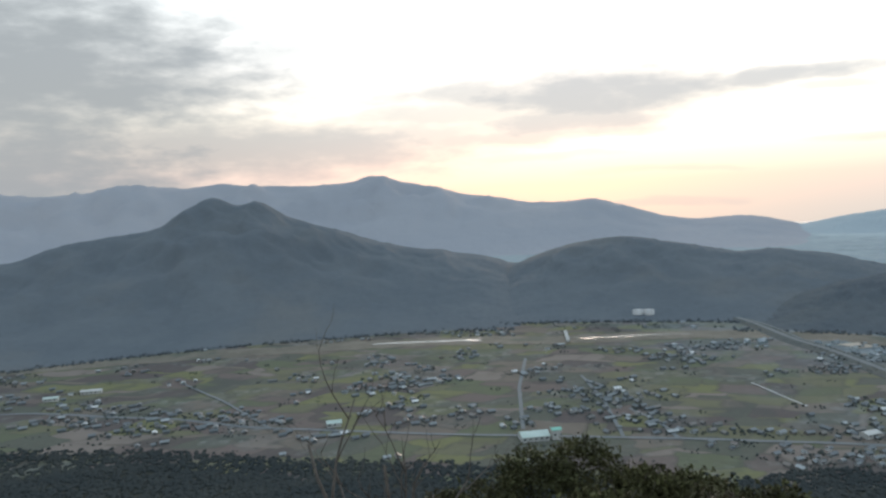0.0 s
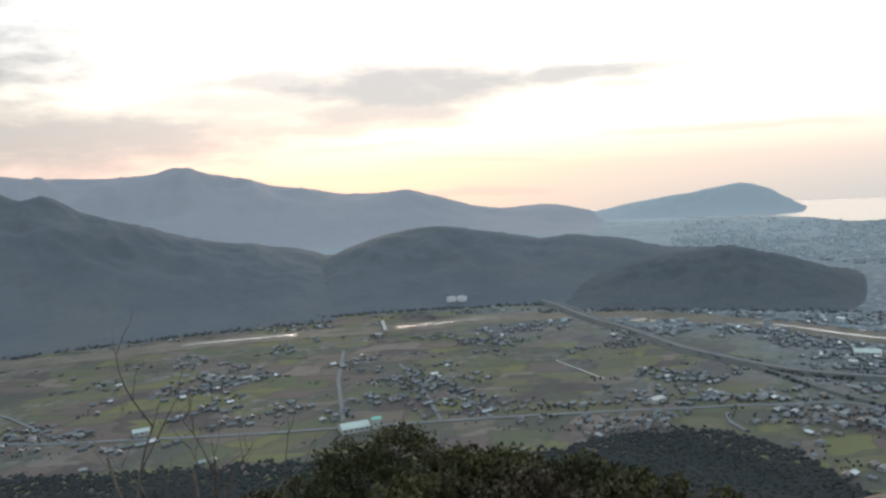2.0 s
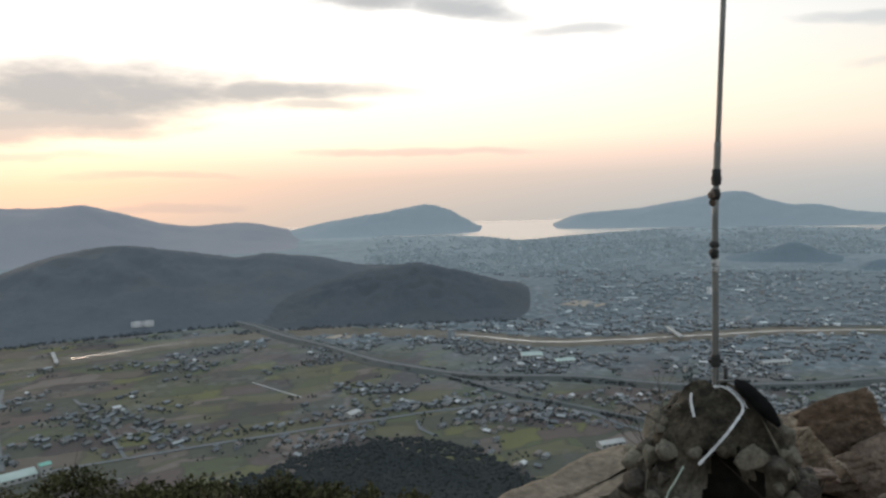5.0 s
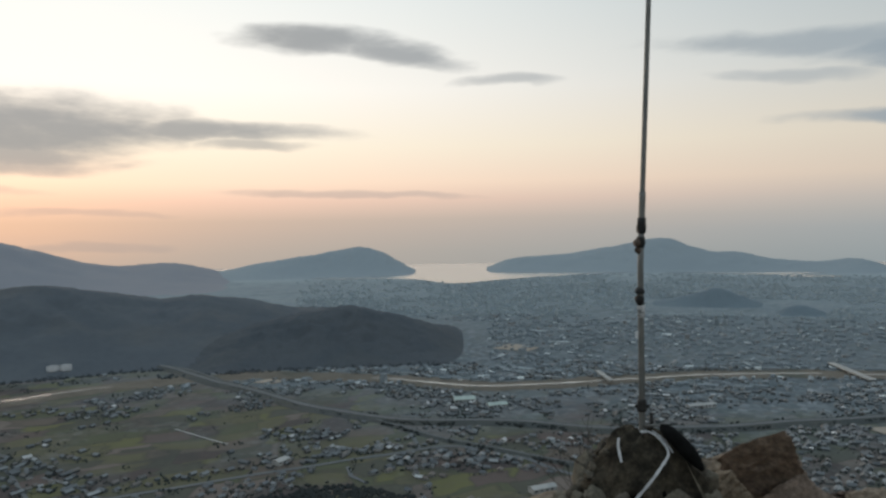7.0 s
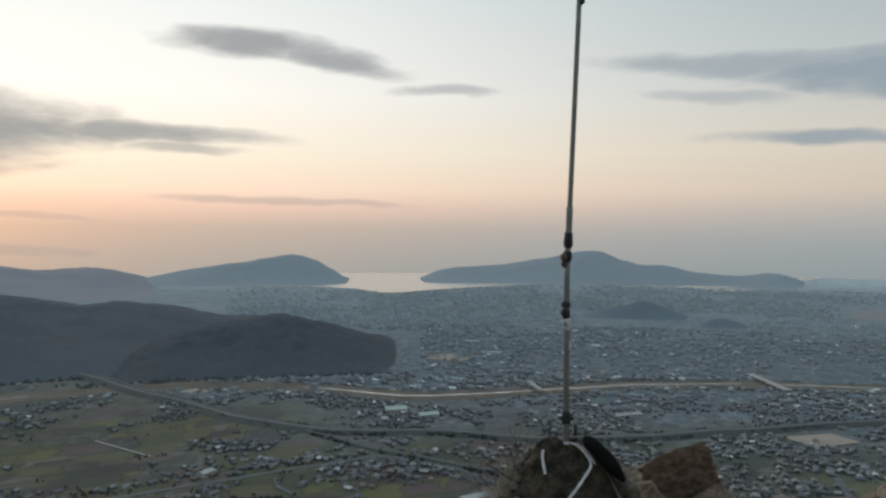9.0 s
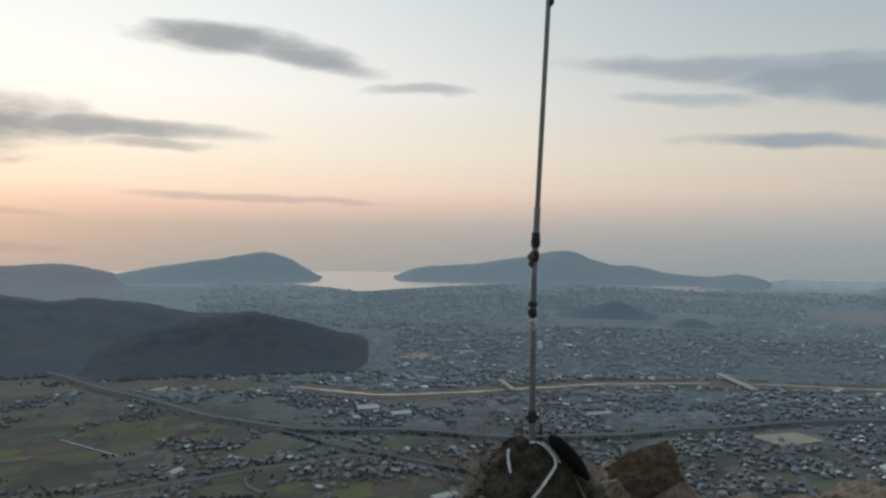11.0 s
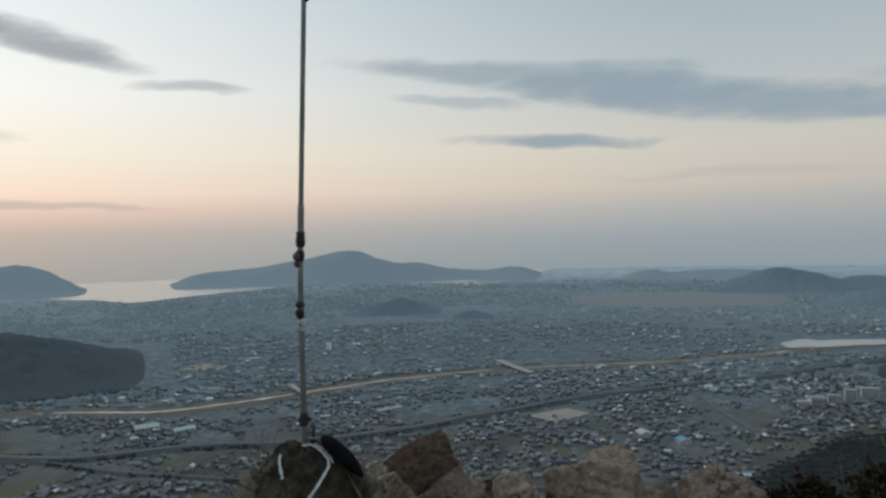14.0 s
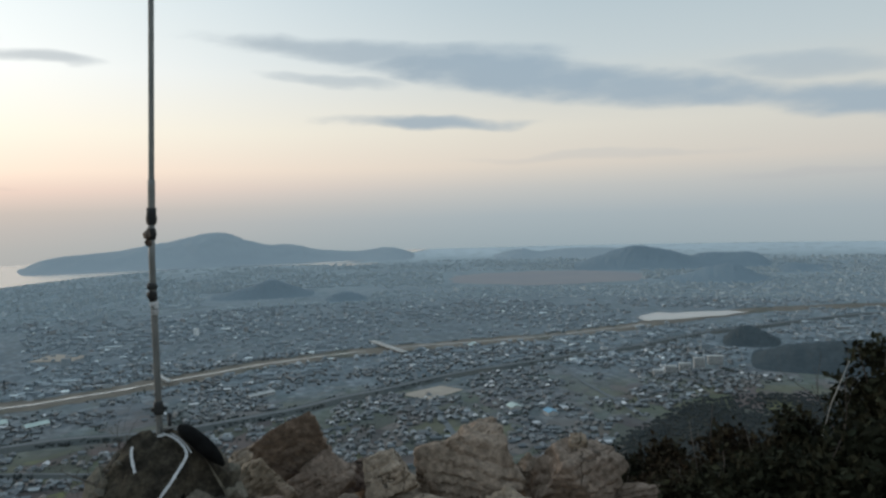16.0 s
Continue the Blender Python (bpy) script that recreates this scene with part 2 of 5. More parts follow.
    # the town lies to the south of the river
    s = n.vmath("DOT_PRODUCT", pos, (math.sin(radians(66)), math.cos(radians(66)), 0.0))
    big = n.noise(pos, 0.004, 3.0)
    s = n.math("ADD", s, n.math("MULTIPLY", n.math("SUBTRACT", big.outputs[0], 0.5), 700.0))
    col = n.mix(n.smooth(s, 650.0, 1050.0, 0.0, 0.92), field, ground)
    # woodland floor covers all that rises above the plain
    up = n.add("ShaderNodeSeparateXYZ")
    n.put(up.inputs[0], pos)
    col = n.mix(n.smooth(up.outputs[2], VALLEY + 0.4, VALLEY + 2.5), col, n.ramp(grain.outputs[0], [(0.35, (0.020, 0.025, 0.021)), (0.65, (0.042, 0.042, 0.034))]))
    # trodden gravelly soil on the bare summit
    soil = n.noise(pos, 3.0, 8.0, 0.65)
    col = n.mix(n.smooth(up.outputs[2], -5.0, -2.2), col, n.ramp(soil.outputs[0], [(0.32, (0.075, 0.060, 0.046)), (0.5, (0.135, 0.110, 0.086)), (0.68, (0.20, 0.17, 0.138))]))
    b = n.add("ShaderNodeBsdfPrincipled")
    bp = n.add("ShaderNodeBump")
    bp.inputs["Strength"].default_value, bp.inputs["Distance"].default_value = 0.5, 0.05
    n.put(bp.inputs["Height"], soil.outputs[0])
    n.put(b.inputs["Normal"], bp.outputs[0])
    n.put(b.inputs["Base Color"], col)
    b.inputs["Roughness"].default_value, b.inputs["Specular IOR Level"].default_value = 0.95, 0.1
    n.put(n.add("ShaderNodeOutputMaterial").inputs[0], b.outputs[0])
    return m


M_LAND = land_material()
# tree crowns lightened to put distance haze into the colour, garden ones most
M_GARDEN = material("hazed_garden_crowns", (0.070, 0.080, 0.078), (0.086, 0.094, 0.086), 0.02, bump=0.3, bump_scale=1.2, vary=0.15, island=True, spec=0.0)
M_CROWN = material("tree_crowns", (0.046, 0.052, 0.053), (0.058, 0.062, 0.060), 0.02, bump=0.5, bump_scale=1.2, vary=0.05, island=True, spec=0.0)
# hill materials hold distance haze in their base colour, paler and bluer farther off
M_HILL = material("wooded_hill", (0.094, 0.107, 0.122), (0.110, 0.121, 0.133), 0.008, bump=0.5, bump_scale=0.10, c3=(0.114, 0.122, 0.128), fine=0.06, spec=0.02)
M_HILL_FAR = material("hazed_hill_behind", (0.116, 0.131, 0.148), (0.132, 0.146, 0.161), 0.008, bump=0.5, bump_scale=0.10, c3=(0.143, 0.149, 0.155), fine=0.06, spec=0.02)
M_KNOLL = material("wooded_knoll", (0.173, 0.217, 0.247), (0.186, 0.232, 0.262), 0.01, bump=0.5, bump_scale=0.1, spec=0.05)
M_SHORE = material("haze_tinted_shore", (0.200, 0.250, 0.284), (0.215, 0.268, 0.302), 0.004, bump=0.4, bump_scale=0.05, spec=0.02)
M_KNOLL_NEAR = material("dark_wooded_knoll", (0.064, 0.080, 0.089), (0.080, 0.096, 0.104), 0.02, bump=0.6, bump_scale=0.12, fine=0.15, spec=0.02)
M_RANGE = material("haze_tinted_range", (0.292, 0.299, 0.329), (0.310, 0.314, 0.341), 0.002, bump=0.3, bump_scale=0.02, c3=(0.332, 0.326, 0.346), spec=0.02)
M_ISLAND = material("haze_tinted_island", (0.315, 0.362, 0.392), (0.335, 0.382, 0.410), 0.002, bump=0.3, bump_scale=0.02, spec=0.02)
M_RIVERBED = material("river_gravel", (0.125, 0.108, 0.085), (0.17, 0.145, 0.115), 0.03, bump=0.3, c3=(0.085, 0.09, 0.07))
M_BANK = material("grass_bank", (0.062, 0.072, 0.072), (0.082, 0.088, 0.084), 0.03, bump=0.4, c3=(0.085, 0.085, 0.076))
M_ROAD = material("grey_asphalt", (0.135, 0.148, 0.156), (0.165, 0.175, 0.18), 0.05, bump=0.1)
M_CONCRETE = material("pale_concrete", (0.40, 0.40, 0.39), (0.50, 0.49, 0.47), 0.08, bump=0.1)
M_SAND = material("bare_sandy_ground", (0.34, 0.29, 0.24), (0.40, 0.34, 0.28), 0.05, bump=0.2)
M_PLAIN = material("reddish_paddies", (0.262, 0.258, 0.268), (0.285, 0.270, 0.272), 0.006, bump=0.0)


def water_material():
    m = bpy.data.materials.new("calm_water")
    m.use_nodes = True
    n = Nodes(m.node_tree)
    pos = n.add("ShaderNodeNewGeometry").outputs["Position"]
    b = n.add("ShaderNodeBsdfPrincipled")
    b.inputs["Base Color"].default_value = (0.30, 0.30, 0.29, 1)
    b.inputs["Roughness"].default_value, b.inputs["Specular IOR Level"].default_value = 0.22, 0.9
    nb = n.noise(pos, 0.15, 3.0)
    bp = n.add("ShaderNodeBump")
    bp.inputs["Strength"].default_value, bp.inputs["Distance"].default_value = 0.06, 1.0
    n.put(bp.inputs["Height"], nb.outputs[0])
    n.put(b.inputs["Normal"], bp.outputs[0])
    n.put(n.add("ShaderNodeOutputMaterial").inputs[0], b.outputs[0])
    return m


M_WATER = water_material()
ROOFS = [(0.0, (0.100, 0.112, 0.122)), (0.34, (0.138, 0.152, 0.162)), (0.60, (0.182, 0.196, 0.204)), (0.74, (0.120, 0.114, 0.112)), (0.82, (0.165, 0.135, 0.116)),
         (0.90, (0.29, 0.31, 0.32)), (0.95, (0.60, 0.62, 0.62)), (0.99, (0.20, 0.28, 0.34))]
WALLS = [(0.0, (0.30, 0.30, 0.295)), (0.35, (0.36, 0.36, 0.35)), (0.6, (0.22, 0.21, 0.20)), (0.84, (0.58, 0.58, 0.58)), (0.93, (0.30, 0.275, 0.25))]
M_ROOF = palette("roof_tiles", ROOFS, 0.5, False, 0.5)
M_WALL = palette("house_walls", WALLS, 0.85, False)
# town paints softened and blued with haze in the colour, far ones most
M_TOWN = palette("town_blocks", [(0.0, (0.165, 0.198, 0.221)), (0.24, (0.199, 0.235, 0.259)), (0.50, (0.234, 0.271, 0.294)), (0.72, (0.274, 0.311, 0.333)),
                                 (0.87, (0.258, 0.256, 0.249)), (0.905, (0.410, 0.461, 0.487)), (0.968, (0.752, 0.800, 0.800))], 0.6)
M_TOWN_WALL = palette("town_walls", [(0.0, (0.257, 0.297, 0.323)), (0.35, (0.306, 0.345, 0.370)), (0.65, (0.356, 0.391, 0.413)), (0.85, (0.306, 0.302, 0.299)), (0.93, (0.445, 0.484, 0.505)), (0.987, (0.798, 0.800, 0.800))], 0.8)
M_FAR_WALL = palette("haze_tinted_far_walls", [(0.0, (0.395, 0.452, 0.482)), (0.4, (0.440, 0.495, 0.522)), (0.75, (0.490, 0.540, 0.562)), (0.95, (0.66, 0.70, 0.715))], 0.8)
M_FAR_ROOF = palette("haze_tinted_far_roofs", [(0.0, (0.248, 0.302, 0.332)), (0.4, (0.282, 0.335, 0.362)), (0.75, (0.325, 0.374, 0.397)), (0.95, (0.46, 0.51, 0.53))], 0.7)
M_ROCK = material("weathered_granite", (0.182, 0.136, 0.103), (0.262, 0.198, 0.154), 3.0, 0.9, 0.9, 9.0, vary=0.28, c3=(0.100, 0.080, 0.067), fine=0.55, crack=1.15, spec=0.15)
M_SLAB = material("lichened_slab", (0.165, 0.133, 0.100), (0.212, 0.170, 0.130), 2.2, 0.9, 0.6, 11.0, c3=(0.118, 0.096, 0.076), fine=0.45, spec=0.15)
M_CORE = material("old_mortar", (0.022, 0.019, 0.015), (0.090, 0.075, 0.055), 7.0, 0.95, 0.9, 25.0, c3=(0.15, 0.135, 0.115), fine=0.5, spec=0.1)
M_COBBLE = material("cairn_stones", (0.078, 0.068, 0.055), (0.140, 0.120, 0.096), 7.0, 0.9, 0.6, 30.0, vary=0.5, c3=(0.055, 0.048, 0.042), fine=0.45, spec=0.15)
M_POLE = material("dull_steel_pole", (0.165, 0.17, 0.165), (0.21, 0.21, 0.20), 9.0, 0.5, 0.05, 80.0, metal=0.5, c3=(0.14, 0.135, 0.125))
M_TAPE = material("black_tape", (0.015, 0.015, 0.016), (0.028, 0.027, 0.027), 30.0, 0.6, 0.3, 120.0)
M_BROWN_TAPE = material("brown_tape", (0.09, 0.065, 0.05), (0.13, 0.095, 0.075), 30.0, 0.6, 0.3, 120.0)
M_STRAP = material("white_strap", (0.46, 0.46, 0.47), (0.60, 0.60, 0.60), 20.0, 0.7, 0.3, 150.0)
M_CLOTH = material("black_cloth", (0.006, 0.006, 0.006), (0.011, 0.011, 0.011), 15.0, 0.9, 0.4, 90.0, spec=0.05)
M_CORD = material("pale_green_cord", (0.30, 0.36, 0.31), (0.36, 0.42, 0.36), 20.0, 0.7, 0.1)
M_LEAF = material("shrub_leaves", (0.050, 0.050, 0.024), (0.080, 0.074, 0.034), 1.3, 0.6, 0.0, vary=0.4, island=True, c3=(0.062, 0.048, 0.034), spec=0.06)
# darker copy of the leaves, with dusk shade put into the base colour
M_LEAF_DARK = material("dusk_shaded_leaves", (0.018, 0.020, 0.013), (0.032, 0.031, 0.019), 0.9, 0.7, 0.0, vary=0.5, island=True, c3=(0.040, 0.028, 0.019), spec=0.02)
M_TWIG = material("bare_twigs", (0.075, 0.062, 0.052), (0.12, 0.10, 0.085), 6.0, 0.9, 0.2)
M_PALE_TWIG = material("pale_dead_wood", (0.26, 0.25, 0.23), (0.34, 0.32, 0.29), 6.0, 0.9, 0.2)
M_TILE = material("green_metal_roof", (0.20, 0.46, 0.37), (0.24, 0.52, 0.42), 0.1, 0.5, 0.0)
M_PALE = material("pale_painted_roof", (0.42, 0.50, 0.46), (0.50, 0.57, 0.53), 0.1, 0.6, 0.0)
M_GLASS = material("window_glass", (0.03, 0.04, 0.05), (0.05, 0.06, 0.07), 0.5, 0.15, 0.0, spec=0.6)

# ---- building helpers ----
def mesh_ob(name, verts, faces, mat, parent=None, smooth=False, label=""):
    me = bpy.data.meshes.new(name)
    me.from_pydata([tuple(v) for v in verts], [], [tuple(f) for f in faces])
    me.materials.append(mat)
    if smooth:
        me.polygons.foreach_set("use_smooth", [True] * len(me.polygons))
    me.update()
    ob = new(name, me)
    if parent is not None:
        ob.parent = parent
    return tagged(ob, label)


def part(name, bm, mat, parent=None, label="", smooth=True):
    """Links a bmesh as one mesh object under a thing or a part."""
    me = bpy.data.meshes.new(name)
    bm.to_mesh(me)
    bm.free()
    me.materials.append(mat)
    if smooth:
        me.polygons.foreach_set("use_smooth", [True] * len(me.polygons))
    ob = new(name, me)
    if parent is not None:
        ob.parent = parent
    return tagged(ob, label)


def spot(b, r, z=VALLEY):
    """A place by compass bearing from the summit, distance and height."""
    return Vector((r * math.sin(radians(b)), r * math.cos(radians(b)), z))


def along(b, pts):
    """Smooth course through a few (bearing, value) pairs; single bearings are read off a finely worked table."""
    if isinstance(b, float):
        key = id(pts)
        if key not in TABLES:
            fine = np.arange(-180.0, 180.1, 0.25)
            TABLES[key] = (pts, along(fine, pts).tolist())
        t = (b + 180.0) * 4
        i = min(max(int(t), 0), 1439)
        y = TABLES[key][1]
        return y[i] + (y[i + 1] - y[i]) * (t - i)
    xs, ys = [p[0] for p in pts], [p[1] for p in pts]
    b = np.asarray(b, float)
    i = np.clip(np.searchsorted(xs, b) - 1, 0, len(xs) - 2)
    xs, ys = np.array(xs, float), np.array(ys, float)
    m = np.gradient(ys, xs)
    d = xs[i + 1] - xs[i]
    t = np.clip((b - xs[i]) / d, 0, 1)
    h = (2 * t**3 - 3 * t**2 + 1) * ys[i] + (t**3 - 2 * t**2 + t) * d * m[i] * 0.7 + (3 * t**2 - 2 * t**3) * ys[i + 1] + (t**3 - t**2) * d * m[i + 1] * 0.7
    return h


TABLES = {}
RIVER = [(-60, 1500), (-31, 1244), (-13, 1164), (2, 1143), (9, 1130), (17, 1165), (26, 1184), (37, 1105), (45, 1035), (50, 1052), (56, 1098), (62, 1158),
         (69, 1211), (75, 1247), (82, 1300), (88, 1400), (93, 1545), (98, 1690), (110, 1900), (130, 2200)]
EXPRESSWAY = [(20.5, 1345), (25.7, 1113), (32.7, 920), (38.7, 850), (47, 838), (54, 815), (62, 845), (68.5, 909), (78, 1033), (88, 1182), (96, 1401), (106, 1700), (120, 2100)]
RAILWAY = [(22.3, 1290), (28.3, 1018), (34.4, 892), (42.9, 760), (52, 690), (62, 640), (75, 640)]
HIGH_STREET = [(-50, 1100), (-31.6, 969), (-23, 854), (-14, 748), (2, 676), (13, 667), (21.6, 675), (30, 694), (37, 720), (42.6, 745), (46, 730), (51, 668), (58, 600)]
FOOT = [(-180, 900), (-60, 950), (-32, 812), (-25, 745), (-11, 640), (5, 590), (14, 570), (21, 580), (28, 625), (33, 640), (37, 625), (40, 590), (43, 545), (55, 490),
        (70, 480), (84, 560), (90, 770), (94, 880), (98, 925), (105, 960), (180, 900)]
COAST = [(24, 4700), (26.6, 4300), (34.5, 3500), (37.2, 3530), (40, 3400), (42.6, 3110), (46, 3260), (50.6, 3560), (58, 3760), (66, 3667), (69.5, 3837), (72, 4300), (74, 4960), (80, 4985), (110, 4985)]


def ground_height(b, r):
    """The summit and its slopes, down to the level valley floor."""
    foot = along(b, FOOT)
    edge = 2.4 + 3.0 * np.clip((b - 40) / 20, 0, 1) * np.clip((108 - b) / 6, 0, 1)   # a rocky shelf to the south
    u = np.clip((r - edge) / (foot - edge), 0, 1)
    z = -1.95 + 0.2 * np.clip((2.6 - r) / 1.0, 0, 1) + (VALLEY + 1.95) * (1 - (1 - u) ** 1.75)
    knee = np.clip((r - edge - 1.6) / 6.0, 0, 1) * np.clip((60 - r) / 45.0, 0, 1)
    return z - 1.6 * knee


# one sheet of land out to the horizon
BS = np.concatenate([np.arange(-180, -40, 5.0), np.arange(-40, 116, 1.0), np.arange(116, 180, 4.0)])
RS = np.concatenate([np.geomspace(0.6, 12, 14), np.geomspace(15, 420, 26), np.arange(430, 960, 10.0), np.geomspace(1000, 4990, 30)])
bb, rr = np.meshgrid(BS, RS)
zz = ground_height(bb, rr)
bump = np.array([noise.noise(Vector((r * math.sin(radians(b)) * 0.012, r * math.cos(radians(b)) * 0.012, 0))) for b, r in zip(bb.ravel(), rr.ravel())]).reshape(bb.shape)
zz = np.where(zz > VALLEY + 0.5, np.maximum(zz + bump * np.clip((rr - 30) / 40, 0, 5), VALLEY), VALLEY)
V = np.stack([rr * np.sin(np.radians(bb)), rr * np.cos(np.radians(bb)), zz], -1).reshape(-1, 3)
nb, nr = len(BS), len(RS)
F = [(i * nb + j, i * nb + (j + 1) % nb, (i + 1) * nb + (j + 1) % nb, (i + 1) * nb + j) for i in range(nr - 1) for j in range(nb)]
V = np.vstack([V, [[0, 0, -1.75]]])
F += [(len(V) - 1, (j + 1) % nb, j) for j in range(nb)]
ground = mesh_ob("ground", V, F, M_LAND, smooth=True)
tagged(ground, "valley floor of olive and brown winter fields below a summit", "ground", kind="structure")


def ribbon(name, course, b0, b1, width, z, mat, step=0.6, height=0.0, shoulder=0.0, ragged=0.0):
    """A strip along a course; with height, an embankment with sloping shoulders."""
    b = np.arange(b0, b1 + step / 2, step)
    r = along(b, course)
    p = np.stack([r * np.sin(np.radians(b)), r * np.cos(np.radians(b))], -1)
    d = np.gradient(p, axis=0)
    d /= np.linalg.norm(d, axis=1)[:, None]
    nrm = np.stack([-d[:, 1], d[:, 0]], -1)
    verts, faces = [], []
    offs = [(-width / 2 - shoulder, 0), (-width / 2, height), (width / 2, height), (width / 2 + shoulder, 0)] if height else [(-width / 2, 0), (width / 2, 0)]
    k = len(offs)
    for i in range(len(b)):
        for j, (o, h) in enumerate(offs):
            w = 1 + ragged * noise.noise(Vector((b[i] * 0.9, j * 7.3, width)))
            q = p[i] + nrm[i] * o * w
            verts.append((q[0], q[1], VALLEY + z + h))
    for i in range(len(b) - 1):
        faces += [(i * k + j, i * k + j + 1, (i + 1) * k + j + 1, (i + 1) * k + j) for j in range(k - 1)]
    return mesh_ob(name, verts, faces, mat, smooth=False)


# the sea beyond the town
b = np.arange(24, 125, 0.5)
rc = along(b, COAST) + np.array([18 * noise.noise(Vector((q * 0.8, 3, 0))) + 30 * noise.noise(Vector((q * 0.31, 9, 0))) for q in b])
verts = [spot(q, r, VALLEY + 0.8) for q, r in zip(b, rc)] + [spot(q, 4990, VALLEY + 0.8) for q in b]
n = len(b)
sea = mesh_ob("sea", verts, [(i, i + 1, n + i + 1, n + i) for i in range(n - 1)], M_WATER)
tagged(sea, "calm pale sea in evening light beyond the town", "sea", kind="structure")

tagged(ribbon("riverbed", RIVER, -58, 126, 64, 0.35, M_RIVERBED, ragged=0.5), "brown gravel and dry grass riverbed", "riverbed", kind="structure")
for name, b0, b1, w, off in (("river_water", -6, 2.5, 9, 0), ("river_water", 10, 18, 4, 4), ("river_water", 36.5, 69, 7, -2), ("river_water", 70.5, 90, 7, 2), ("river_water", -58, -33, 14, 0)):
    course = [(q, r + off) for q, r in RIVER]
    tagged(ribbon(name, course, b0, b1, w, 0.9, M_WATER, step=0.4, ragged=0.9), "shallow river reflecting the pale evening sky", "river", kind="structure")
# wide pool of the river
pool = [spot(93.4 + 3.9 * math.cos(a) * (1 + 0.15 * noise.noise(Vector((math.cos(a) * 2, math.sin(a) * 2, 5)))),
             1590 + 48 * math.sin(a) * (1 - 0.45 * math.cos(a)) * (1 + 0.9 * noise.noise(Vector((math.cos(a) * 2, math.sin(a) * 2, 1)))) + 55 * math.cos(a), VALLEY + 1.2) for a in np.linspace(0, 2 * math.pi, 60, endpoint=False)]
tagged(mesh_ob("pool", pool, [tuple(range(60))], M_WATER), "broad pale pool of the river", "river", kind="structure")

lagoon = [spot(68.2 + 1.9 * math.cos(a), 3560 + 55 * math.sin(a) * (1 + 0.5 * noise.noise(Vector((math.cos(a) * 2, math.sin(a) * 2, 7)))), VALLEY + 1.2) for a in np.linspace(0, 2 * math.pi, 40, endpoint=False)]
tagged(mesh_ob("lagoon", lagoon, [tuple(range(40))], M_WATER), "narrow pale lagoon before the island", "lagoon", kind="structure")
tagged(ribbon("embankment", EXPRESSWAY, 20.5, 118, 13, 0.3, M_BANK, height=2.4, shoulder=11), "dark grassy expressway embankment across the fields", "embankment", kind="structure")
tagged(ribbon("road", EXPRESSWAY, 20.5, 118, 7, 3.0, M_ROAD), "grey expressway on top of an embankment", "road", kind="structure")
tagged(ribbon("embankment", RAILWAY, 22.3, 74, 4.5, 0.3, M_BANK, height=1.6, shoulder=5), "low grassy railway embankment", "embankment", kind="structure")
tagged(ribbon("railway", RAILWAY, 22.3, 74, 2.6, 2.1, M_ROAD), "grey railway line on a low embankment", "railway", kind="structure")
tagged(ribbon("road", HIGH_STREET, -48, 57, 5.5, 0.5, M_ROAD), "straight grey country road through the village", "road", kind="structure")
for b0, r0, b1, r1, w, m, lab in ((5.8, 1000, 5.4, 690, 4, M_ROAD, "narrow grey village lane"), (22.1, 881, 25.7, 796, 2.2, M_CONCRETE, "pale concrete channel between fields"),
                                  (13, 668, 10, 900, 3.5, M_ROAD, "narrow grey field lane"), (-14, 748, -20, 1000, 3.5, M_ROAD, "narrow grey field lane"),
                                  (17, 670, 13.5, 760, 4, M_ROAD, "pale lane curving to farmhouses"), (40, 740, 38, 860, 4, M_ROAD, "narrow grey field lane"),
                                  (47, 838, 45, 1000, 5, M_ROAD, "grey road to the river"), (72, 1190, 76, 700, 6, M_ROAD, "grey road through the suburb"),
                                  (34.5, 690, 36, 640, 4, M_ROAD, "narrow lane beside a wooded spur"), (83, 1120, 90, 800, 5, M_ROAD, "grey suburban road")):
    a, c = spot(b0, r0, VALLEY + 0.7), spot(b1, r1, VALLEY + 0.7)
    s = (c - a).cross(Vector((0, 0, 1))).normalized() * w / 2
    mid = (a + c) / 2 + s * (0.4 if m is M_CONCRETE else 3)
    tagged(mesh_ob("lane", [a - s, a + s, mid + s, mid - s, c + s, c - s], [(0, 1, 2, 3), (3, 2, 4, 5)], m), lab, "lane", kind="structure")
plain = []
for a in np.linspace(0, 2 * math.pi, 70, endpoint=False):
    w = 1 + 0.16 * noise.noise(Vector((math.cos(a) * 3, math.sin(a) * 3, 2)))
    plain.append(spot(83.0 + 7.6 * w * math.cos(a), 2540 + 270 * w * math.sin(a), VALLEY + 0.6))
tagged(mesh_ob("paddies", plain, [tuple(range(len(plain)))], M_PLAIN), "flat reddish brown reclaimed paddies by the sea", "field", kind="structure")
for ps in (((71.4, 900), (73.8, 868), (76.4, 915), (74.6, 940)), ((45.7, 1365), (48.4, 1330), (49.4, 1372), (47.2, 1425)), ((27.5, 1120), (29, 1100), (30.2, 1118), (28.8, 1140))):
    tagged(mesh_ob("bare_ground", [spot(q, r, VALLEY + 0.9) for q, r in ps], [tuple(range(len(ps)))], M_SAND), "bare sandy building ground", "field", kind="structure")


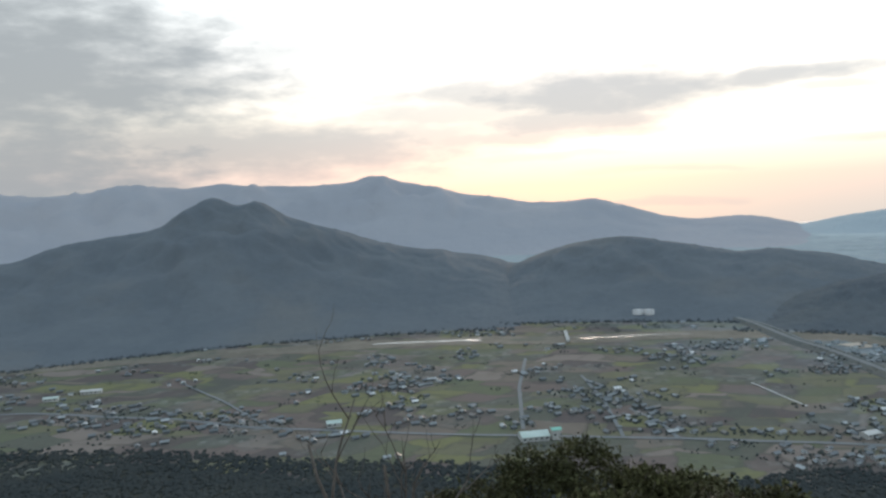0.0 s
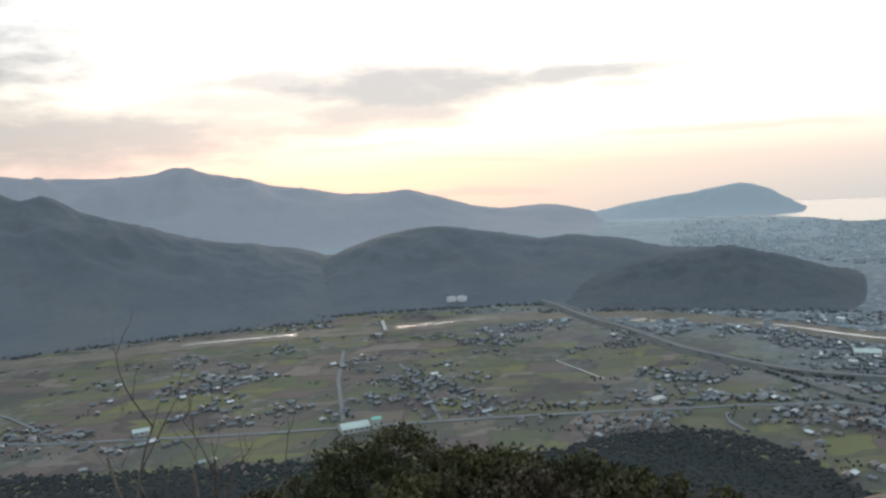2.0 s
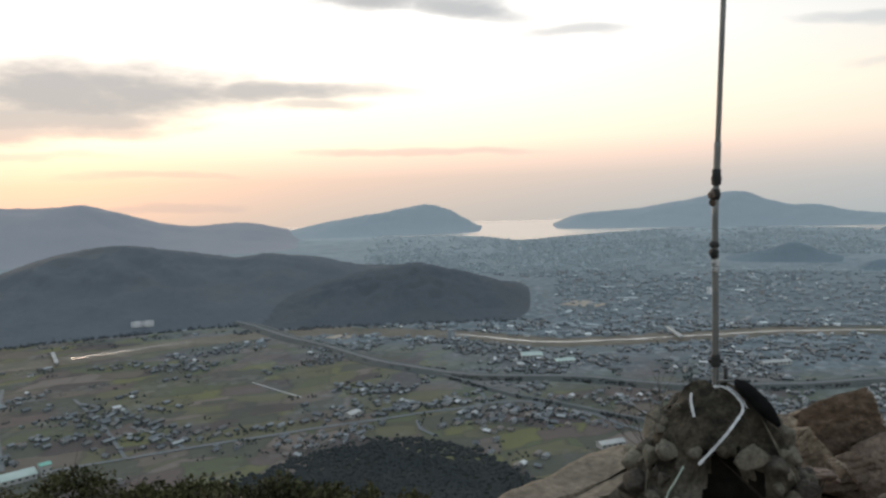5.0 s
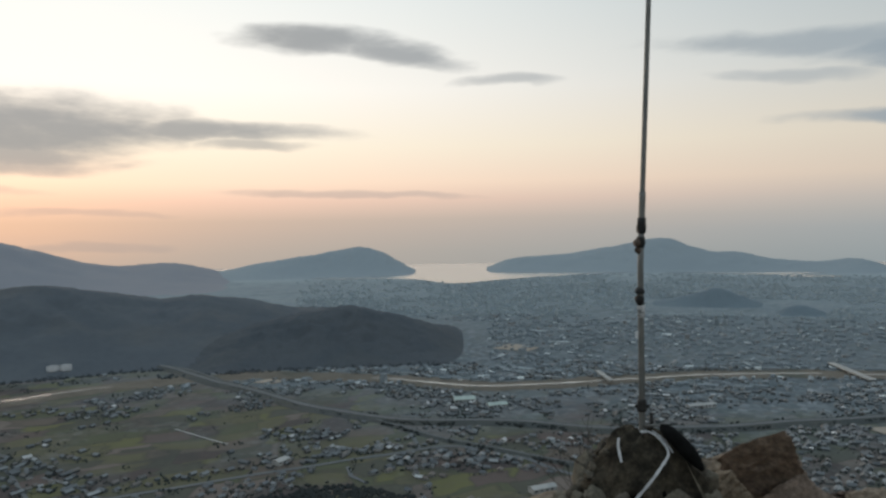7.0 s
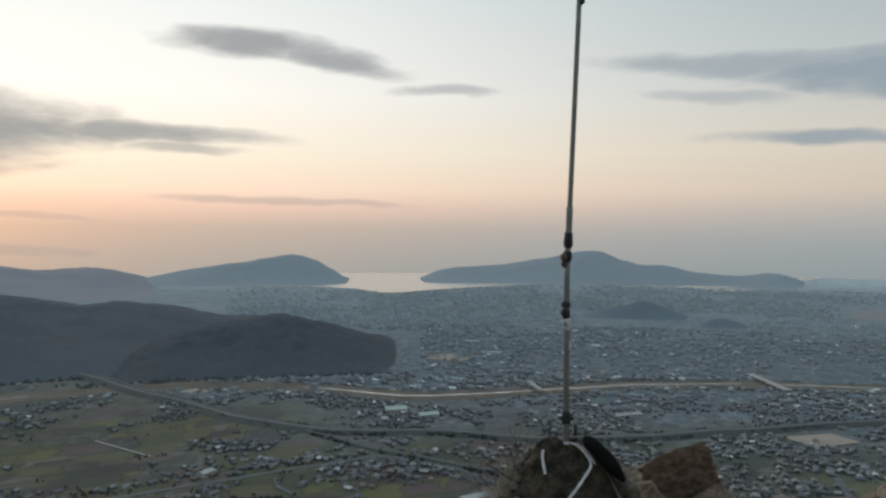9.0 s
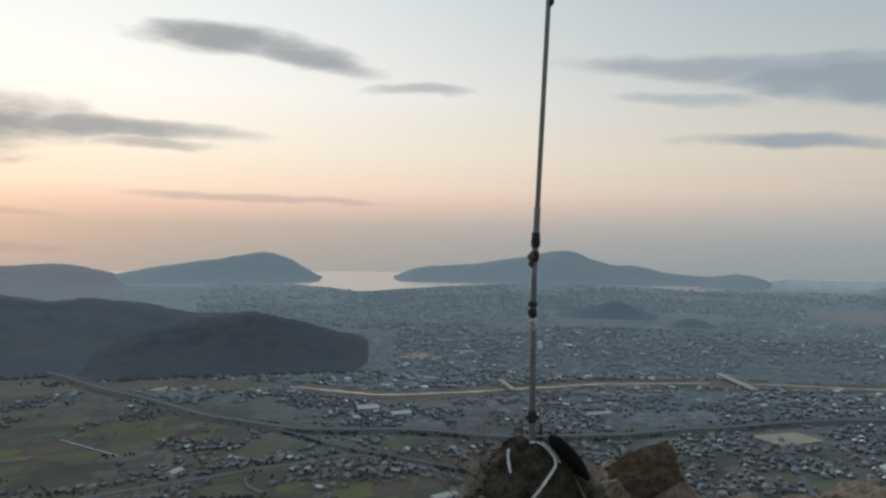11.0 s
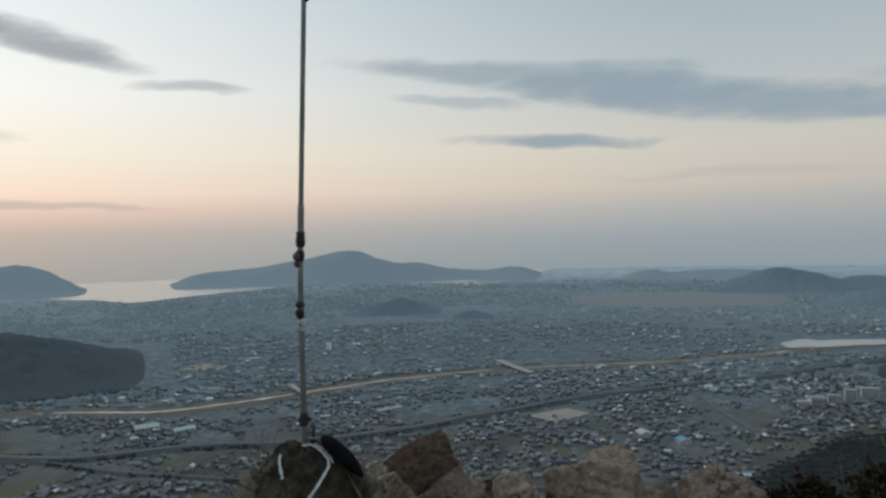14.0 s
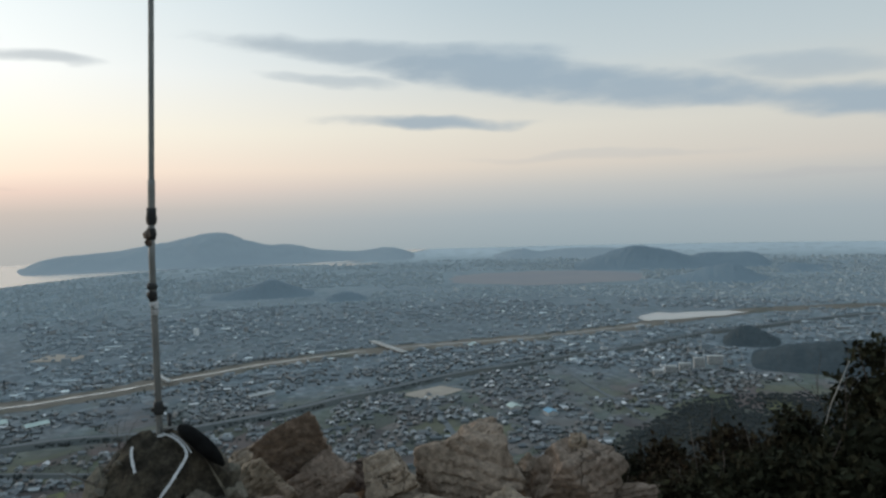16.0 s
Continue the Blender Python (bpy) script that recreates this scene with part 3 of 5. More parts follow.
# ---- hills ----
def hill(name, label, ridge, dist, front, back, mat, cols=180, rows=44, rough=1.0, lumps=1.5, bow=0.0):
    """A wooded ridge: the skyline by bearing and angle of height, falling to the plain in front and behind with spurs and gullies."""
    b0, b1 = ridge[0][0], ridge[-1][0]
    b = np.linspace(b0, b1, cols)
    el = along(b, ridge)
    verts, faces = [], []
    for i in range(rows):
        u = i / (rows - 1) * 2 - 1
        for j in range(cols):
            x = (j / (cols - 1) - 0.5) * 2
            rd = dist * (1 + bow * x * x)
            r = rd + (u * front if u < 0 else u * back)
            top = max(rd * math.tan(radians(el[j])) - VALLEY, 0.0)
            s = 1 - abs(u)
            f = s * s * (3 - 2 * s) * 0.55 + s * 0.45
            px, py = r * math.sin(radians(b[j])), r * math.cos(radians(b[j]))
            q = Vector((px, py, 0)) * (4.5 / front)
            gully = abs(noise.noise(q)) * 0.5 + abs(noise.noise(q * 2.3)) * 0.25
            f *= 1 - rough * (gully - 0.22) * min(1, 4 * s * (1 - s)) * 1.1
            canopy = noise.noise(Vector((px, py, 4)) * (30 / front)) + 0.6 * noise.noise(Vector((px, py, 8)) * (75 / front)) + 0.4 * noise.noise(Vector((px, py, 3)) * 0.07)
            verts.append((px, py, VALLEY - 1.5 + top * f + canopy * lumps * min(1, s * 6) * min(1, top / 12)))
    for i in range(rows - 1):
        faces += [(i * cols + j, i * cols + j + 1, (i + 1) * cols + j + 1, (i + 1) * cols + j) for j in range(cols - 1)]
    ob = mesh_ob(name, verts, faces, mat, smooth=True)
    return tagged(ob, label, "mountain" if dist > 1300 else "hill", kind="structure")


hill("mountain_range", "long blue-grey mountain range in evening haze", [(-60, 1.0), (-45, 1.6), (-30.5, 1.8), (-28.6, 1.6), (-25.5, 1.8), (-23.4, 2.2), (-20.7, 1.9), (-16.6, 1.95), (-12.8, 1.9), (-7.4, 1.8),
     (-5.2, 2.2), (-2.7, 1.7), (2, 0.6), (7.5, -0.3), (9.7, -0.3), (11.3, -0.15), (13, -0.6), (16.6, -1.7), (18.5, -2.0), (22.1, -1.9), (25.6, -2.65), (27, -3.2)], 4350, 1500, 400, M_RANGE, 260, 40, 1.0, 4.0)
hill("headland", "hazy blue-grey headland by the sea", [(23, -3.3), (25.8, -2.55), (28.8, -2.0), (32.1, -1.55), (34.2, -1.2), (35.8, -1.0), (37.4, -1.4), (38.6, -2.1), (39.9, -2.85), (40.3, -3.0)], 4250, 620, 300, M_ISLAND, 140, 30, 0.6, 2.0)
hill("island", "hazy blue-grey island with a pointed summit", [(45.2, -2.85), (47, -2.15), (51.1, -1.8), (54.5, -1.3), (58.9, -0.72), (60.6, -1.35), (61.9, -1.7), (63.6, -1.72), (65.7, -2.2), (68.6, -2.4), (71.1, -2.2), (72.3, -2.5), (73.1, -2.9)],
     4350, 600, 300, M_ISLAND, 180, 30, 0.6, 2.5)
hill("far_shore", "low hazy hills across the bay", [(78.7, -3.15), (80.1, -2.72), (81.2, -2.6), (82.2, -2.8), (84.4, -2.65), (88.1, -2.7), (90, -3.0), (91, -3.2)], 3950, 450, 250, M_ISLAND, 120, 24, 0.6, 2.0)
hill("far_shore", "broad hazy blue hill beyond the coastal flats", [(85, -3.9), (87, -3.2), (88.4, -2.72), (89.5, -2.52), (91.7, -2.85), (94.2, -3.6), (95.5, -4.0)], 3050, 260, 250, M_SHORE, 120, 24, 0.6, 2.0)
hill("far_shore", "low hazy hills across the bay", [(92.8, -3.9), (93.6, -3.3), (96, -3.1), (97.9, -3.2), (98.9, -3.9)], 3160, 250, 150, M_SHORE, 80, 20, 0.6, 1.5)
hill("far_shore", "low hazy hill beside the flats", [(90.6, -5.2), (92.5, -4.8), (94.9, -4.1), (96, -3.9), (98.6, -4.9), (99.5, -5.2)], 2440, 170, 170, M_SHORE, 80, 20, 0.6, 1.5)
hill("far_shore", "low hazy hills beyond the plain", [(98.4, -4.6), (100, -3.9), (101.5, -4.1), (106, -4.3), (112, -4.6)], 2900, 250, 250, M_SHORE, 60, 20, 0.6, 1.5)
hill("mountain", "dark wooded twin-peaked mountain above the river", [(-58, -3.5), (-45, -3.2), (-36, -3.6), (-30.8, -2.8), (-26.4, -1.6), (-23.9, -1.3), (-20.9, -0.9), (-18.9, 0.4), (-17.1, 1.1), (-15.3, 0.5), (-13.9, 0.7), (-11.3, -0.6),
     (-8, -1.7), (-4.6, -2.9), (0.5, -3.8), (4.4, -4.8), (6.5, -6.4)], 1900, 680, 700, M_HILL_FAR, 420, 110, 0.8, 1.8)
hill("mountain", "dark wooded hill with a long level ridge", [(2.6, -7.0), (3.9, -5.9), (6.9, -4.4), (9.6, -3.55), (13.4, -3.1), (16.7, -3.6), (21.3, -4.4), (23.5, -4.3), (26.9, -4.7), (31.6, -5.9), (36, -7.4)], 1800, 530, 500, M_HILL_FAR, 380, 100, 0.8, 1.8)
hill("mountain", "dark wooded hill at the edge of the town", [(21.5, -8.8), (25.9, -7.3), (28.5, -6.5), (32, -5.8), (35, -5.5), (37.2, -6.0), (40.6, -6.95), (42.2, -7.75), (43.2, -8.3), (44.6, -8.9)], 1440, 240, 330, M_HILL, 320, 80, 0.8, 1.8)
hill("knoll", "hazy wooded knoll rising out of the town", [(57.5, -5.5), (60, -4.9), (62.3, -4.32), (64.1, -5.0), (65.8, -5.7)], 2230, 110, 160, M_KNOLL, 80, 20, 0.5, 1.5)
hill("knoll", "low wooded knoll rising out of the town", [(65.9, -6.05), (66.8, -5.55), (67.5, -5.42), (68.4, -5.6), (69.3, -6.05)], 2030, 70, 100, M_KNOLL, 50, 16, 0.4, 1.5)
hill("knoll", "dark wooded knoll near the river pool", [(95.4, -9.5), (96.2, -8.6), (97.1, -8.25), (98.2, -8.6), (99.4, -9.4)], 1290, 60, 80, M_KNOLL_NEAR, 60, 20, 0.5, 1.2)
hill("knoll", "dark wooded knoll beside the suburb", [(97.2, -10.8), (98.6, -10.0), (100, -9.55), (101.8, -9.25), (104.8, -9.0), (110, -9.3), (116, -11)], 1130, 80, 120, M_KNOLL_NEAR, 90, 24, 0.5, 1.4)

# ---- the rocky summit ----
def rock_mesh(name, seed, mat, points=16, bevel=0.10, rough=0.05, cuts=2, layered=False):
    """A broken block of granite about one unit in radius: a hull with worn edges and an uneven skin."""
    rng = random.Random(seed)
    bm = bmesh.new()
    for _ in range(points):
        v = Vector((rng.uniform(-1, 1), rng.uniform(-1, 1), rng.uniform(-1, 1)))
        k = max(abs(v.x), abs(v.y), abs(v.z))
        bm.verts.new(v * (0.55 + 0.45 * rng.random()) / max(k, 0.2))
    out = bmesh.ops.convex_hull(bm, input=bm.verts)
    bmesh.ops.delete(bm, geom=list({g for g in out["geom_interior"] + out["geom_unused"] if isinstance(g, bmesh.types.BMVert)}), context="VERTS")
    bmesh.ops.dissolve_limit(bm, angle_limit=radians(18), verts=bm.verts, edges=bm.edges)
    bmesh.ops.bevel(bm, geom=bm.edges[:], offset=bevel, segments=2, affect="EDGES", profile=0.6)
    bmesh.ops.triangulate(bm, faces=bm.faces[:])
    for _ in range(cuts):
        long = [e for e in bm.edges if e.calc_length() > (0.13 if layered else 0.22)]
        if long:
            bmesh.ops.subdivide_edges(bm, edges=long, cuts=1)
            bmesh.ops.triangulate(bm, faces=bm.faces[:])
    off = Vector((seed * 3.1, seed * 1.7, 0))
    lay = Vector((rng.uniform(-0.5, 0.5), rng.uniform(-0.4, 0.4), 1)).normalized()
    for v in bm.verts:
        # bedding steps across the block
        bed = v.co.dot(lay) * 4.2 + 0.8 * noise.noise(v.co * 1.3 + off)
        step = (bed % 1.0) ** 3 * rough * 1.1 if layered else 0.0
        d = noise.noise(v.co * 1.7 + off) * rough * 1.6 - step + noise.noise(v.co * 5 + off) * rough * 0.8
        v.co += v.co.normalized() * d
    me = bpy.data.meshes.new(name)
    bm.normal_update()
    bm.to_mesh(me)
    bm.free()
    me.materials.append(mat)
    me.polygons.foreach_set("use_smooth", [True] * len(me.polygons))
    me.set_sharp_from_angle(angle=radians(32))
    return me


# x, y, z of the middle, half sizes across, deep, high, tilt
BOULDERS = [
    (4.33, 1.96, -1.35, 0.22, 0.20, 0.18, 28), (4.58, 1.89, -1.54, 0.08, 0.07, 0.13, 0), (4.50, 2.37, -1.54, 0.15, 0.12, 0.13, 15),
    (4.03, 2.00, -1.45, 0.13, 0.09, 0.14, 20), (3.45, 1.89, -1.31, 0.07, 0.06, 0.09, 0), (4.27, 1.74, -1.53, 0.19, 0.13, 0.15, 32),
    (4.65, 1.61, -1.60, 0.18, 0.15, 0.14, 10), (4.37, 1.35, -1.52, 0.16, 0.12, 0.14, 12), (3.91, 1.79, -1.46, 0.06, 0.05, 0.07, 10),
    (4.74, 0.98, -1.57, 0.32, 0.24, 0.24, 8), (4.96, 0.66, -1.69, 0.10, 0.08, 0.14, 0), (4.65, 0.32, -1.57, 0.28, 0.22, 0.23, -6),
    (4.70, 0.29, -1.36, 0.06, 0.05, 0.06, 0), (4.87, -0.03, -1.71, 0.16, 0.13, 0.11, 3), (4.31, 0.63, -1.63, 0.20, 0.14, 0.09, 0), (3.73, 1.80, -1.49, 0.14, 0.10, 0.09, 0),
    (4.20, 1.12, -1.60, 0.24, 0.16, 0.11, 4), (3.98, 1.34, -1.62, 0.20, 0.14, 0.10, -5), (3.62, 1.55, -1.60, 0.13, 0.11, 0.12, 0), (3.40, 1.62, -1.52, 0.10, 0.09, 0.10, 0),
    (4.05, 0.75, -1.72, 0.26, 0.18, 0.11, 3), (4.4, -0.1, -1.75, 0.22, 0.18, 0.12, 0), (4.45, 2.15, -1.72, 0.35, 0.3, 0.14, 5), (4.75, 1.3, -1.78, 0.45, 0.3, 0.13, 0),
]
WORDS = ["reddish brown granite boulder, broken and tilted", "weathered brown granite block among boulders", "grey-brown granite stone wedged between boulders"]
for k, (x, y, z, a, d, h, tilt) in enumerate(BOULDERS):
    me = rock_mesh("boulder", 40 + k, M_ROCK, 17, 0.06, 0.085, 4, True)
    ob = new("boulder", me)
    face = math.degrees(math.atan2(-x, y))
    # settle each stone into the ledge below it
    ob.matrix_world = pose(x, y, z - 0.02, 0, 0, face + 8 * math.sin(k * 2.1)) @ pose(0, 0, 0, 4 * math.sin(k), -tilt, 0) @ Matrix.Diagonal((a * 1.12, d * 1.12, h * 1.12, 1))
    tagged(ob, WORDS[0] if k == 0 else WORDS[2] if a < 0.11 else WORDS[1], "boulder", group="boulders on the summit")


def ledge(name, outline, top, thick, label, mat, seed):
    """A flat shelf of bedrock with worn edges and a gently uneven top."""
    bm = bmesh.new()
    c = sum((Vector(p).to_3d() for p in outline), Vector()) / len(outline)
    n, rings = 64, 9
    xs = [Vector(p).to_3d() for p in outline]
    loop = []
    for i in range(n):
        t = i / n * len(xs)
        a, b = xs[int(t) % len(xs)], xs[(int(t) + 1) % len(xs)]
        loop.append(a.lerp(b, t % 1.0))
    rows = []
    for j in range(rings + 1):
        f = (j + 0.02) / (rings - 1)
        row = []
        for p in loop:
            q = c.lerp(p, min(f, 1.0))
            e = noise.noise(Vector((q.x * 1.6, q.y * 1.6, seed))) * 0.05 + noise.noise(Vector((q.x * 5, q.y * 5, seed))) * 0.018
            q += (p - c).normalized() * (0.02 * noise.noise(p * 4) if f > 0.9 else 0)
            z = top + e - 0.012 * max(0, f - 0.85) / 0.15 if j < rings else top - thick
            row.append(bm.verts.new((q.x, q.y, z)))
        rows.append(row)
    for j in range(rings):
        for i in range(n):
            bm.faces.new((rows[j][i], rows[j][(i + 1) % n], rows[j + 1][(i + 1) % n], rows[j + 1][i]))
    bm.faces.new(rows[0][::-1])
    bmesh.ops.recalc_face_normals(bm, faces=bm.faces[:])
    return tagged(part(name, bm, mat), label, "rock ledge")


def near(b, r):
    p = spot(b, r, 0)
    return (p.x, p.y)


ledge("rock_ledge", [near(37.5, 3.7), near(41.3, 4.2), near(44.6, 4.6), near(48.3, 5.05), near(52.1, 5.25), near(56, 5.35), near(54.2, 5.16), near(51.9, 4.97), near(48, 4.51), near(44.4, 4.07), near(41, 3.64), near(38, 3.4)], -1.785, 0.9,
      "broad pale brown granite slab split by a crack", M_SLAB, 1.0)
ledge("rock_ledge", [near(41.05, 3.615), near(44.42, 4.045), near(48.02, 4.485), near(51.92, 4.945), near(54.3, 5.135), near(60, 5.1), near(66, 4.6), near(64, 3.3), near(54, 2.6), near(44, 2.7)], -1.80, 0.9,
      "broad pale brown granite slab beneath the cairn", M_SLAB, 5.0)
ledge("rock_ledge", [near(62, 5.4), near(72, 5.4), near(84, 5.3), near(95, 5.3), near(100, 4.4), near(92, 3.4), near(76, 3.3), near(64, 3.6)], -1.84, 1.2,
      "uneven brown bedrock shelf under loose boulders", M_ROCK, 9.0)

# ---- cairn and pole ----
PX, PY = 2.935, 1.853
PROFILE = [(0.885, 0.050), (0.905, 0.105), (0.95, 0.150), (1.05, 0.220), (1.2, 0.300), (1.4, 0.385), (1.6, 0.46), (1.9, 0.54)]
STRAP = [(2.92, 1.82, -0.892), (2.90, 1.775, -0.892), (2.886, 1.735, -0.904), (2.864, 1.694, -0.924), (2.840, 1.675, -0.945), (2.793, 1.675, -0.978), (2.742, 1.682, -1.02), (2.690, 1.712, -1.083), (2.648, 1.742, -1.138)]
STRAP_END = [(2.778, 1.858, -0.896), (2.766, 1.853, -0.908), (2.750, 1.842, -0.927), (2.716, 1.806, -0.972)]
CORD = [(2.625, 1.80, -1.155), (2.59, 1.82, -1.221), (2.565, 1.838, -1.274), (2.53, 1.818, -1.35), (2.50, 1.80, -1.5)]
cairn = tagged(new("cairn"), "mortared cairn of dark cobbles holding a pole", "cairn")
cairn.location = (PX, PY, -1.86)


def cairn_radius(depth, a):
    r = float(np.interp(depth, [p[0] for p in PROFILE], [p[1] for p in PROFILE]))
    return r * (1 + 0.10 * noise.noise(Vector((math.cos(a) * 1.3, math.sin(a) * 1.3, depth * 2.5))))


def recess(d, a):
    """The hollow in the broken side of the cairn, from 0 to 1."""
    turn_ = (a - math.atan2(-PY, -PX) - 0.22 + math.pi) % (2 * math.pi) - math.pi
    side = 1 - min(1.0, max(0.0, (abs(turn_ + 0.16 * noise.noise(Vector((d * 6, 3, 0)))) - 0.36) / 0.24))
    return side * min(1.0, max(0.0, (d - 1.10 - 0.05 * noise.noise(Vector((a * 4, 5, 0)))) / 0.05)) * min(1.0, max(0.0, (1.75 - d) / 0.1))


bm = bmesh.new()
rows = []
for d in np.linspace(0.885, 1.9, 60):
    row = []
    for i in range(96):
        a = 2 * math.pi * i / 96
        c = Vector((math.cos(a), math.sin(a), d * 3.2))
        r = cairn_radius(d, a) * (1 + 0.20 * noise.noise(c * 2.2) + 0.10 * noise.noise(c * 4.6) - 0.10 * abs(noise.noise(c * 7.5)) + 0.03 * noise.noise(c * 17))
        r *= 1 - 0.42 * recess(d, a)
        x, y, z = math.cos(a) * r, math.sin(a) * r, 1.86 - d + 0.03 * noise.noise(c * 3.1)
        # the strap lies on the surface
        for q in STRAP + STRAP_END:
            if (Vector(q) - Vector((PX + x, PY + y, z - 1.86))).length < 0.055:
                r = min(r, math.hypot(q[0] - PX, q[1] - PY) - 0.004)
        row.append(bm.verts.new((math.cos(a) * r, math.sin(a) * r, z)))
    rows.append(row)
for j in range(len(rows) - 1):
    for i in range(96):
        bm.faces.new((rows[j][i], rows[j][(i + 1) % 96], rows[j + 1][(i + 1) % 96], rows[j + 1][i]))
bm.faces.new(rows[0])
bmesh.ops.recalc_face_normals(bm, faces=bm.faces[:])
# near-black for the hollow's faces: its shade is put into the colour
M_HOLLOW = material("hollow_shade", (0.006, 0.006, 0.005), (0.014, 0.012, 0.010), 9.0, 0.95, 0.8, 30.0, fine=0.4, spec=0.05)
core = part("mortar_core", bm, M_CORE, cairn, "crumbling brown mortar with a hollow painted near-black for its shade")
core.data.materials.append(M_HOLLOW)
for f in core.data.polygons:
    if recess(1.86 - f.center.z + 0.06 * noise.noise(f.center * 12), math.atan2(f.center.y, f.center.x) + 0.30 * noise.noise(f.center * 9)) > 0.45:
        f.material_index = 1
STONES = [rock_mesh("stone", 300 + s, M_COBBLE, 20, 0.24, 0.06, 1) for s in range(6)]
rng = random.Random(5)
placed = []
tries = 0
while len(placed) < 210 and tries < 6000:
    tries += 1
    d = rng.uniform(0.98, 1.86)
    a = rng.uniform(0, 2 * math.pi)
    size = rng.choice((0.03, 0.04, 0.05, 0.06, 0.075, 0.09)) * (0.6 if d < 1.05 else 1.0)
    r = cairn_radius(d, a) * 1.05
    p = Vector((math.cos(a) * r, math.sin(a) * r, 1.86 - d))
    toward = math.cos(a - math.atan2(-PY, -PX) - 0.1)
    # bare mortar at the crown, a hollow below
    if recess(d, a) > 0.15 or d < 1.10 and toward > 0.35:
        continue
    if any((p + Vector((PX, PY, -1.86)) - Vector(q)).length < size * 1.15 + 0.012 for q in STRAP + STRAP_END + CORD):
        continue
    if any((p - q).length < (size + s) * 0.82 for q, s in placed):
        continue
    placed.append((p, size))
    st = new("stone", STONES[rng.randrange(6)])
    st.parent = cairn
    st.matrix_local = pose(*p, rng.uniform(0, 360), rng.uniform(0, 360), rng.uniform(0, 360)) @ Matrix.Diagonal((size * rng.uniform(0.9, 1.3), size, size * rng.uniform(0.7, 1.0), 1))


def tube(bm, path, radius, sides=8, flat=1.0):
    """A round or flattened bar along a path."""
    rings = []
    for i, p in enumerate(path):
        p = Vector(p)
        d = (Vector(path[min(i + 1, len(path) - 1)]) - Vector(path[max(i - 1, 0)])).normalized()
        u = d.cross(Vector((0, 0, 1)))
        u = u.normalized() if u.length > 0.05 else Vector((1, 0, 0))
        w = d.cross(u).normalized()
        r = radius[i] if isinstance(radius, (list, tuple)) else radius
        rings.append([bm.verts.new(p + u * math.cos(2 * math.pi * k / sides) * r + w * math.sin(2 * math.pi * k / sides) * r * flat) for k in range(sides)])
    for a, b in zip(rings, rings[1:]):
        for k in range(sides):
            bm.faces.new((a[k], a[(k + 1) % sides], b[(k + 1) % sides], b[k]))
    bm.faces.new(rings[0][::-1])
    bm.faces.new(rings[-1])
    return bm


pole = tagged(new("pole"), "thin dull metal pole patched with tape, standing in the cairn", "pole")
pole.location = (PX, PY, -0.95)


def ringed(name, z0, z1, r0, r1, mat, label="", lump=0.0, sides=14, off=(0, 0)):
    """A sleeve round the pole, in heights from the eye."""
    zs = np.linspace(z0, z1, 7)
    lean = [0.005 * min(1.0, max(0.0, (z + 0.1) / 0.1)) + max(0.0, z) * 0.041 for z in zs]     # the upper tube leans a little in its sleeve
    path = [(off[0] * math.sin(i / 6 * math.pi) + q * 0.545, off[1] * math.sin(i / 6 * math.pi) - q * 0.84, z + 0.95) for i, (z, q) in enumerate(zip(zs, lean))]
    rad = [(r0 + (r1 - r0) * i / 6) * (1 + lump * (0.5 + 0.5 * math.sin(i * 2.2 + z0 * 9)) * (0.3 if i in (0, 6) else 1)) for i in range(7)]
    return part(name, tube(bmesh.new(), path, rad, sides), mat, pole, label)


ringed("lower_tube", -1.05, 0.02, 0.0135, 0.0130, M_POLE)
ringed("upper_tube", 0.0, 1.16, 0.0118, 0.0112, M_POLE)
ringed("sleeve", 0.02, 0.17, 0.0148, 0.0145, M_POLE, "rusty brown joint sleeve")
ringed("joint_tape", -0.075, 0.055, 0.0165, 0.0185, M_TAPE, "lumpy black tape at the joint", 0.25)
ringed("tape_end", -0.10, -0.035, 0.010, 0.016, M_BROWN_TAPE, "loose brown tape end", 0.5, off=(-0.014, 0.010))
ringed("knot", -0.325, -0.255, 0.0165, 0.0165, M_TAPE, "knotted black tape", 0.35, off=(-0.006, 0.004))
ringed("rag_end", -0.385, -0.33, 0.0138, 0.0145, M_STRAP, "torn white cloth end", 0.3, off=(0.003, -0.002))
ringed("clamp", -0.80, -0.745, 0.019, 0.017, M_TAPE, "black pipe clamp", 0.2)
bm = bmesh.new()
tube(bm, [(-0.016, 0.025, 0.17), (0.0, 0.0, 0.178), (0.018, -0.028, 0.172)], [0.007, 0.012, 0.007])
part("clamp_bolt", bm, M_TAPE, pole)
bm = bmesh.new()
tube(bm, [(0.025, -0.039, 2.01), (0.033, -0.051, 2.03), (0.036, -0.057, 2.06)], [0.007, 0.014, 0.009])
part("pulley", bm, M_TAPE, pole, "small black pulley")
bm = bmesh.new()
tube(bm, [(0.022, -0.034, 0.05), (0.022, -0.034, 0.145)], 0.0085)
part("side_peg", bm, M_TAPE, pole, "short black side peg")
bm = bmesh.new()
tube(bm, [(0.0, 0.0, 0.085), (-0.02, -0.10, 0.108)], 0.006)
part("bracket", bm, M_POLE, pole)


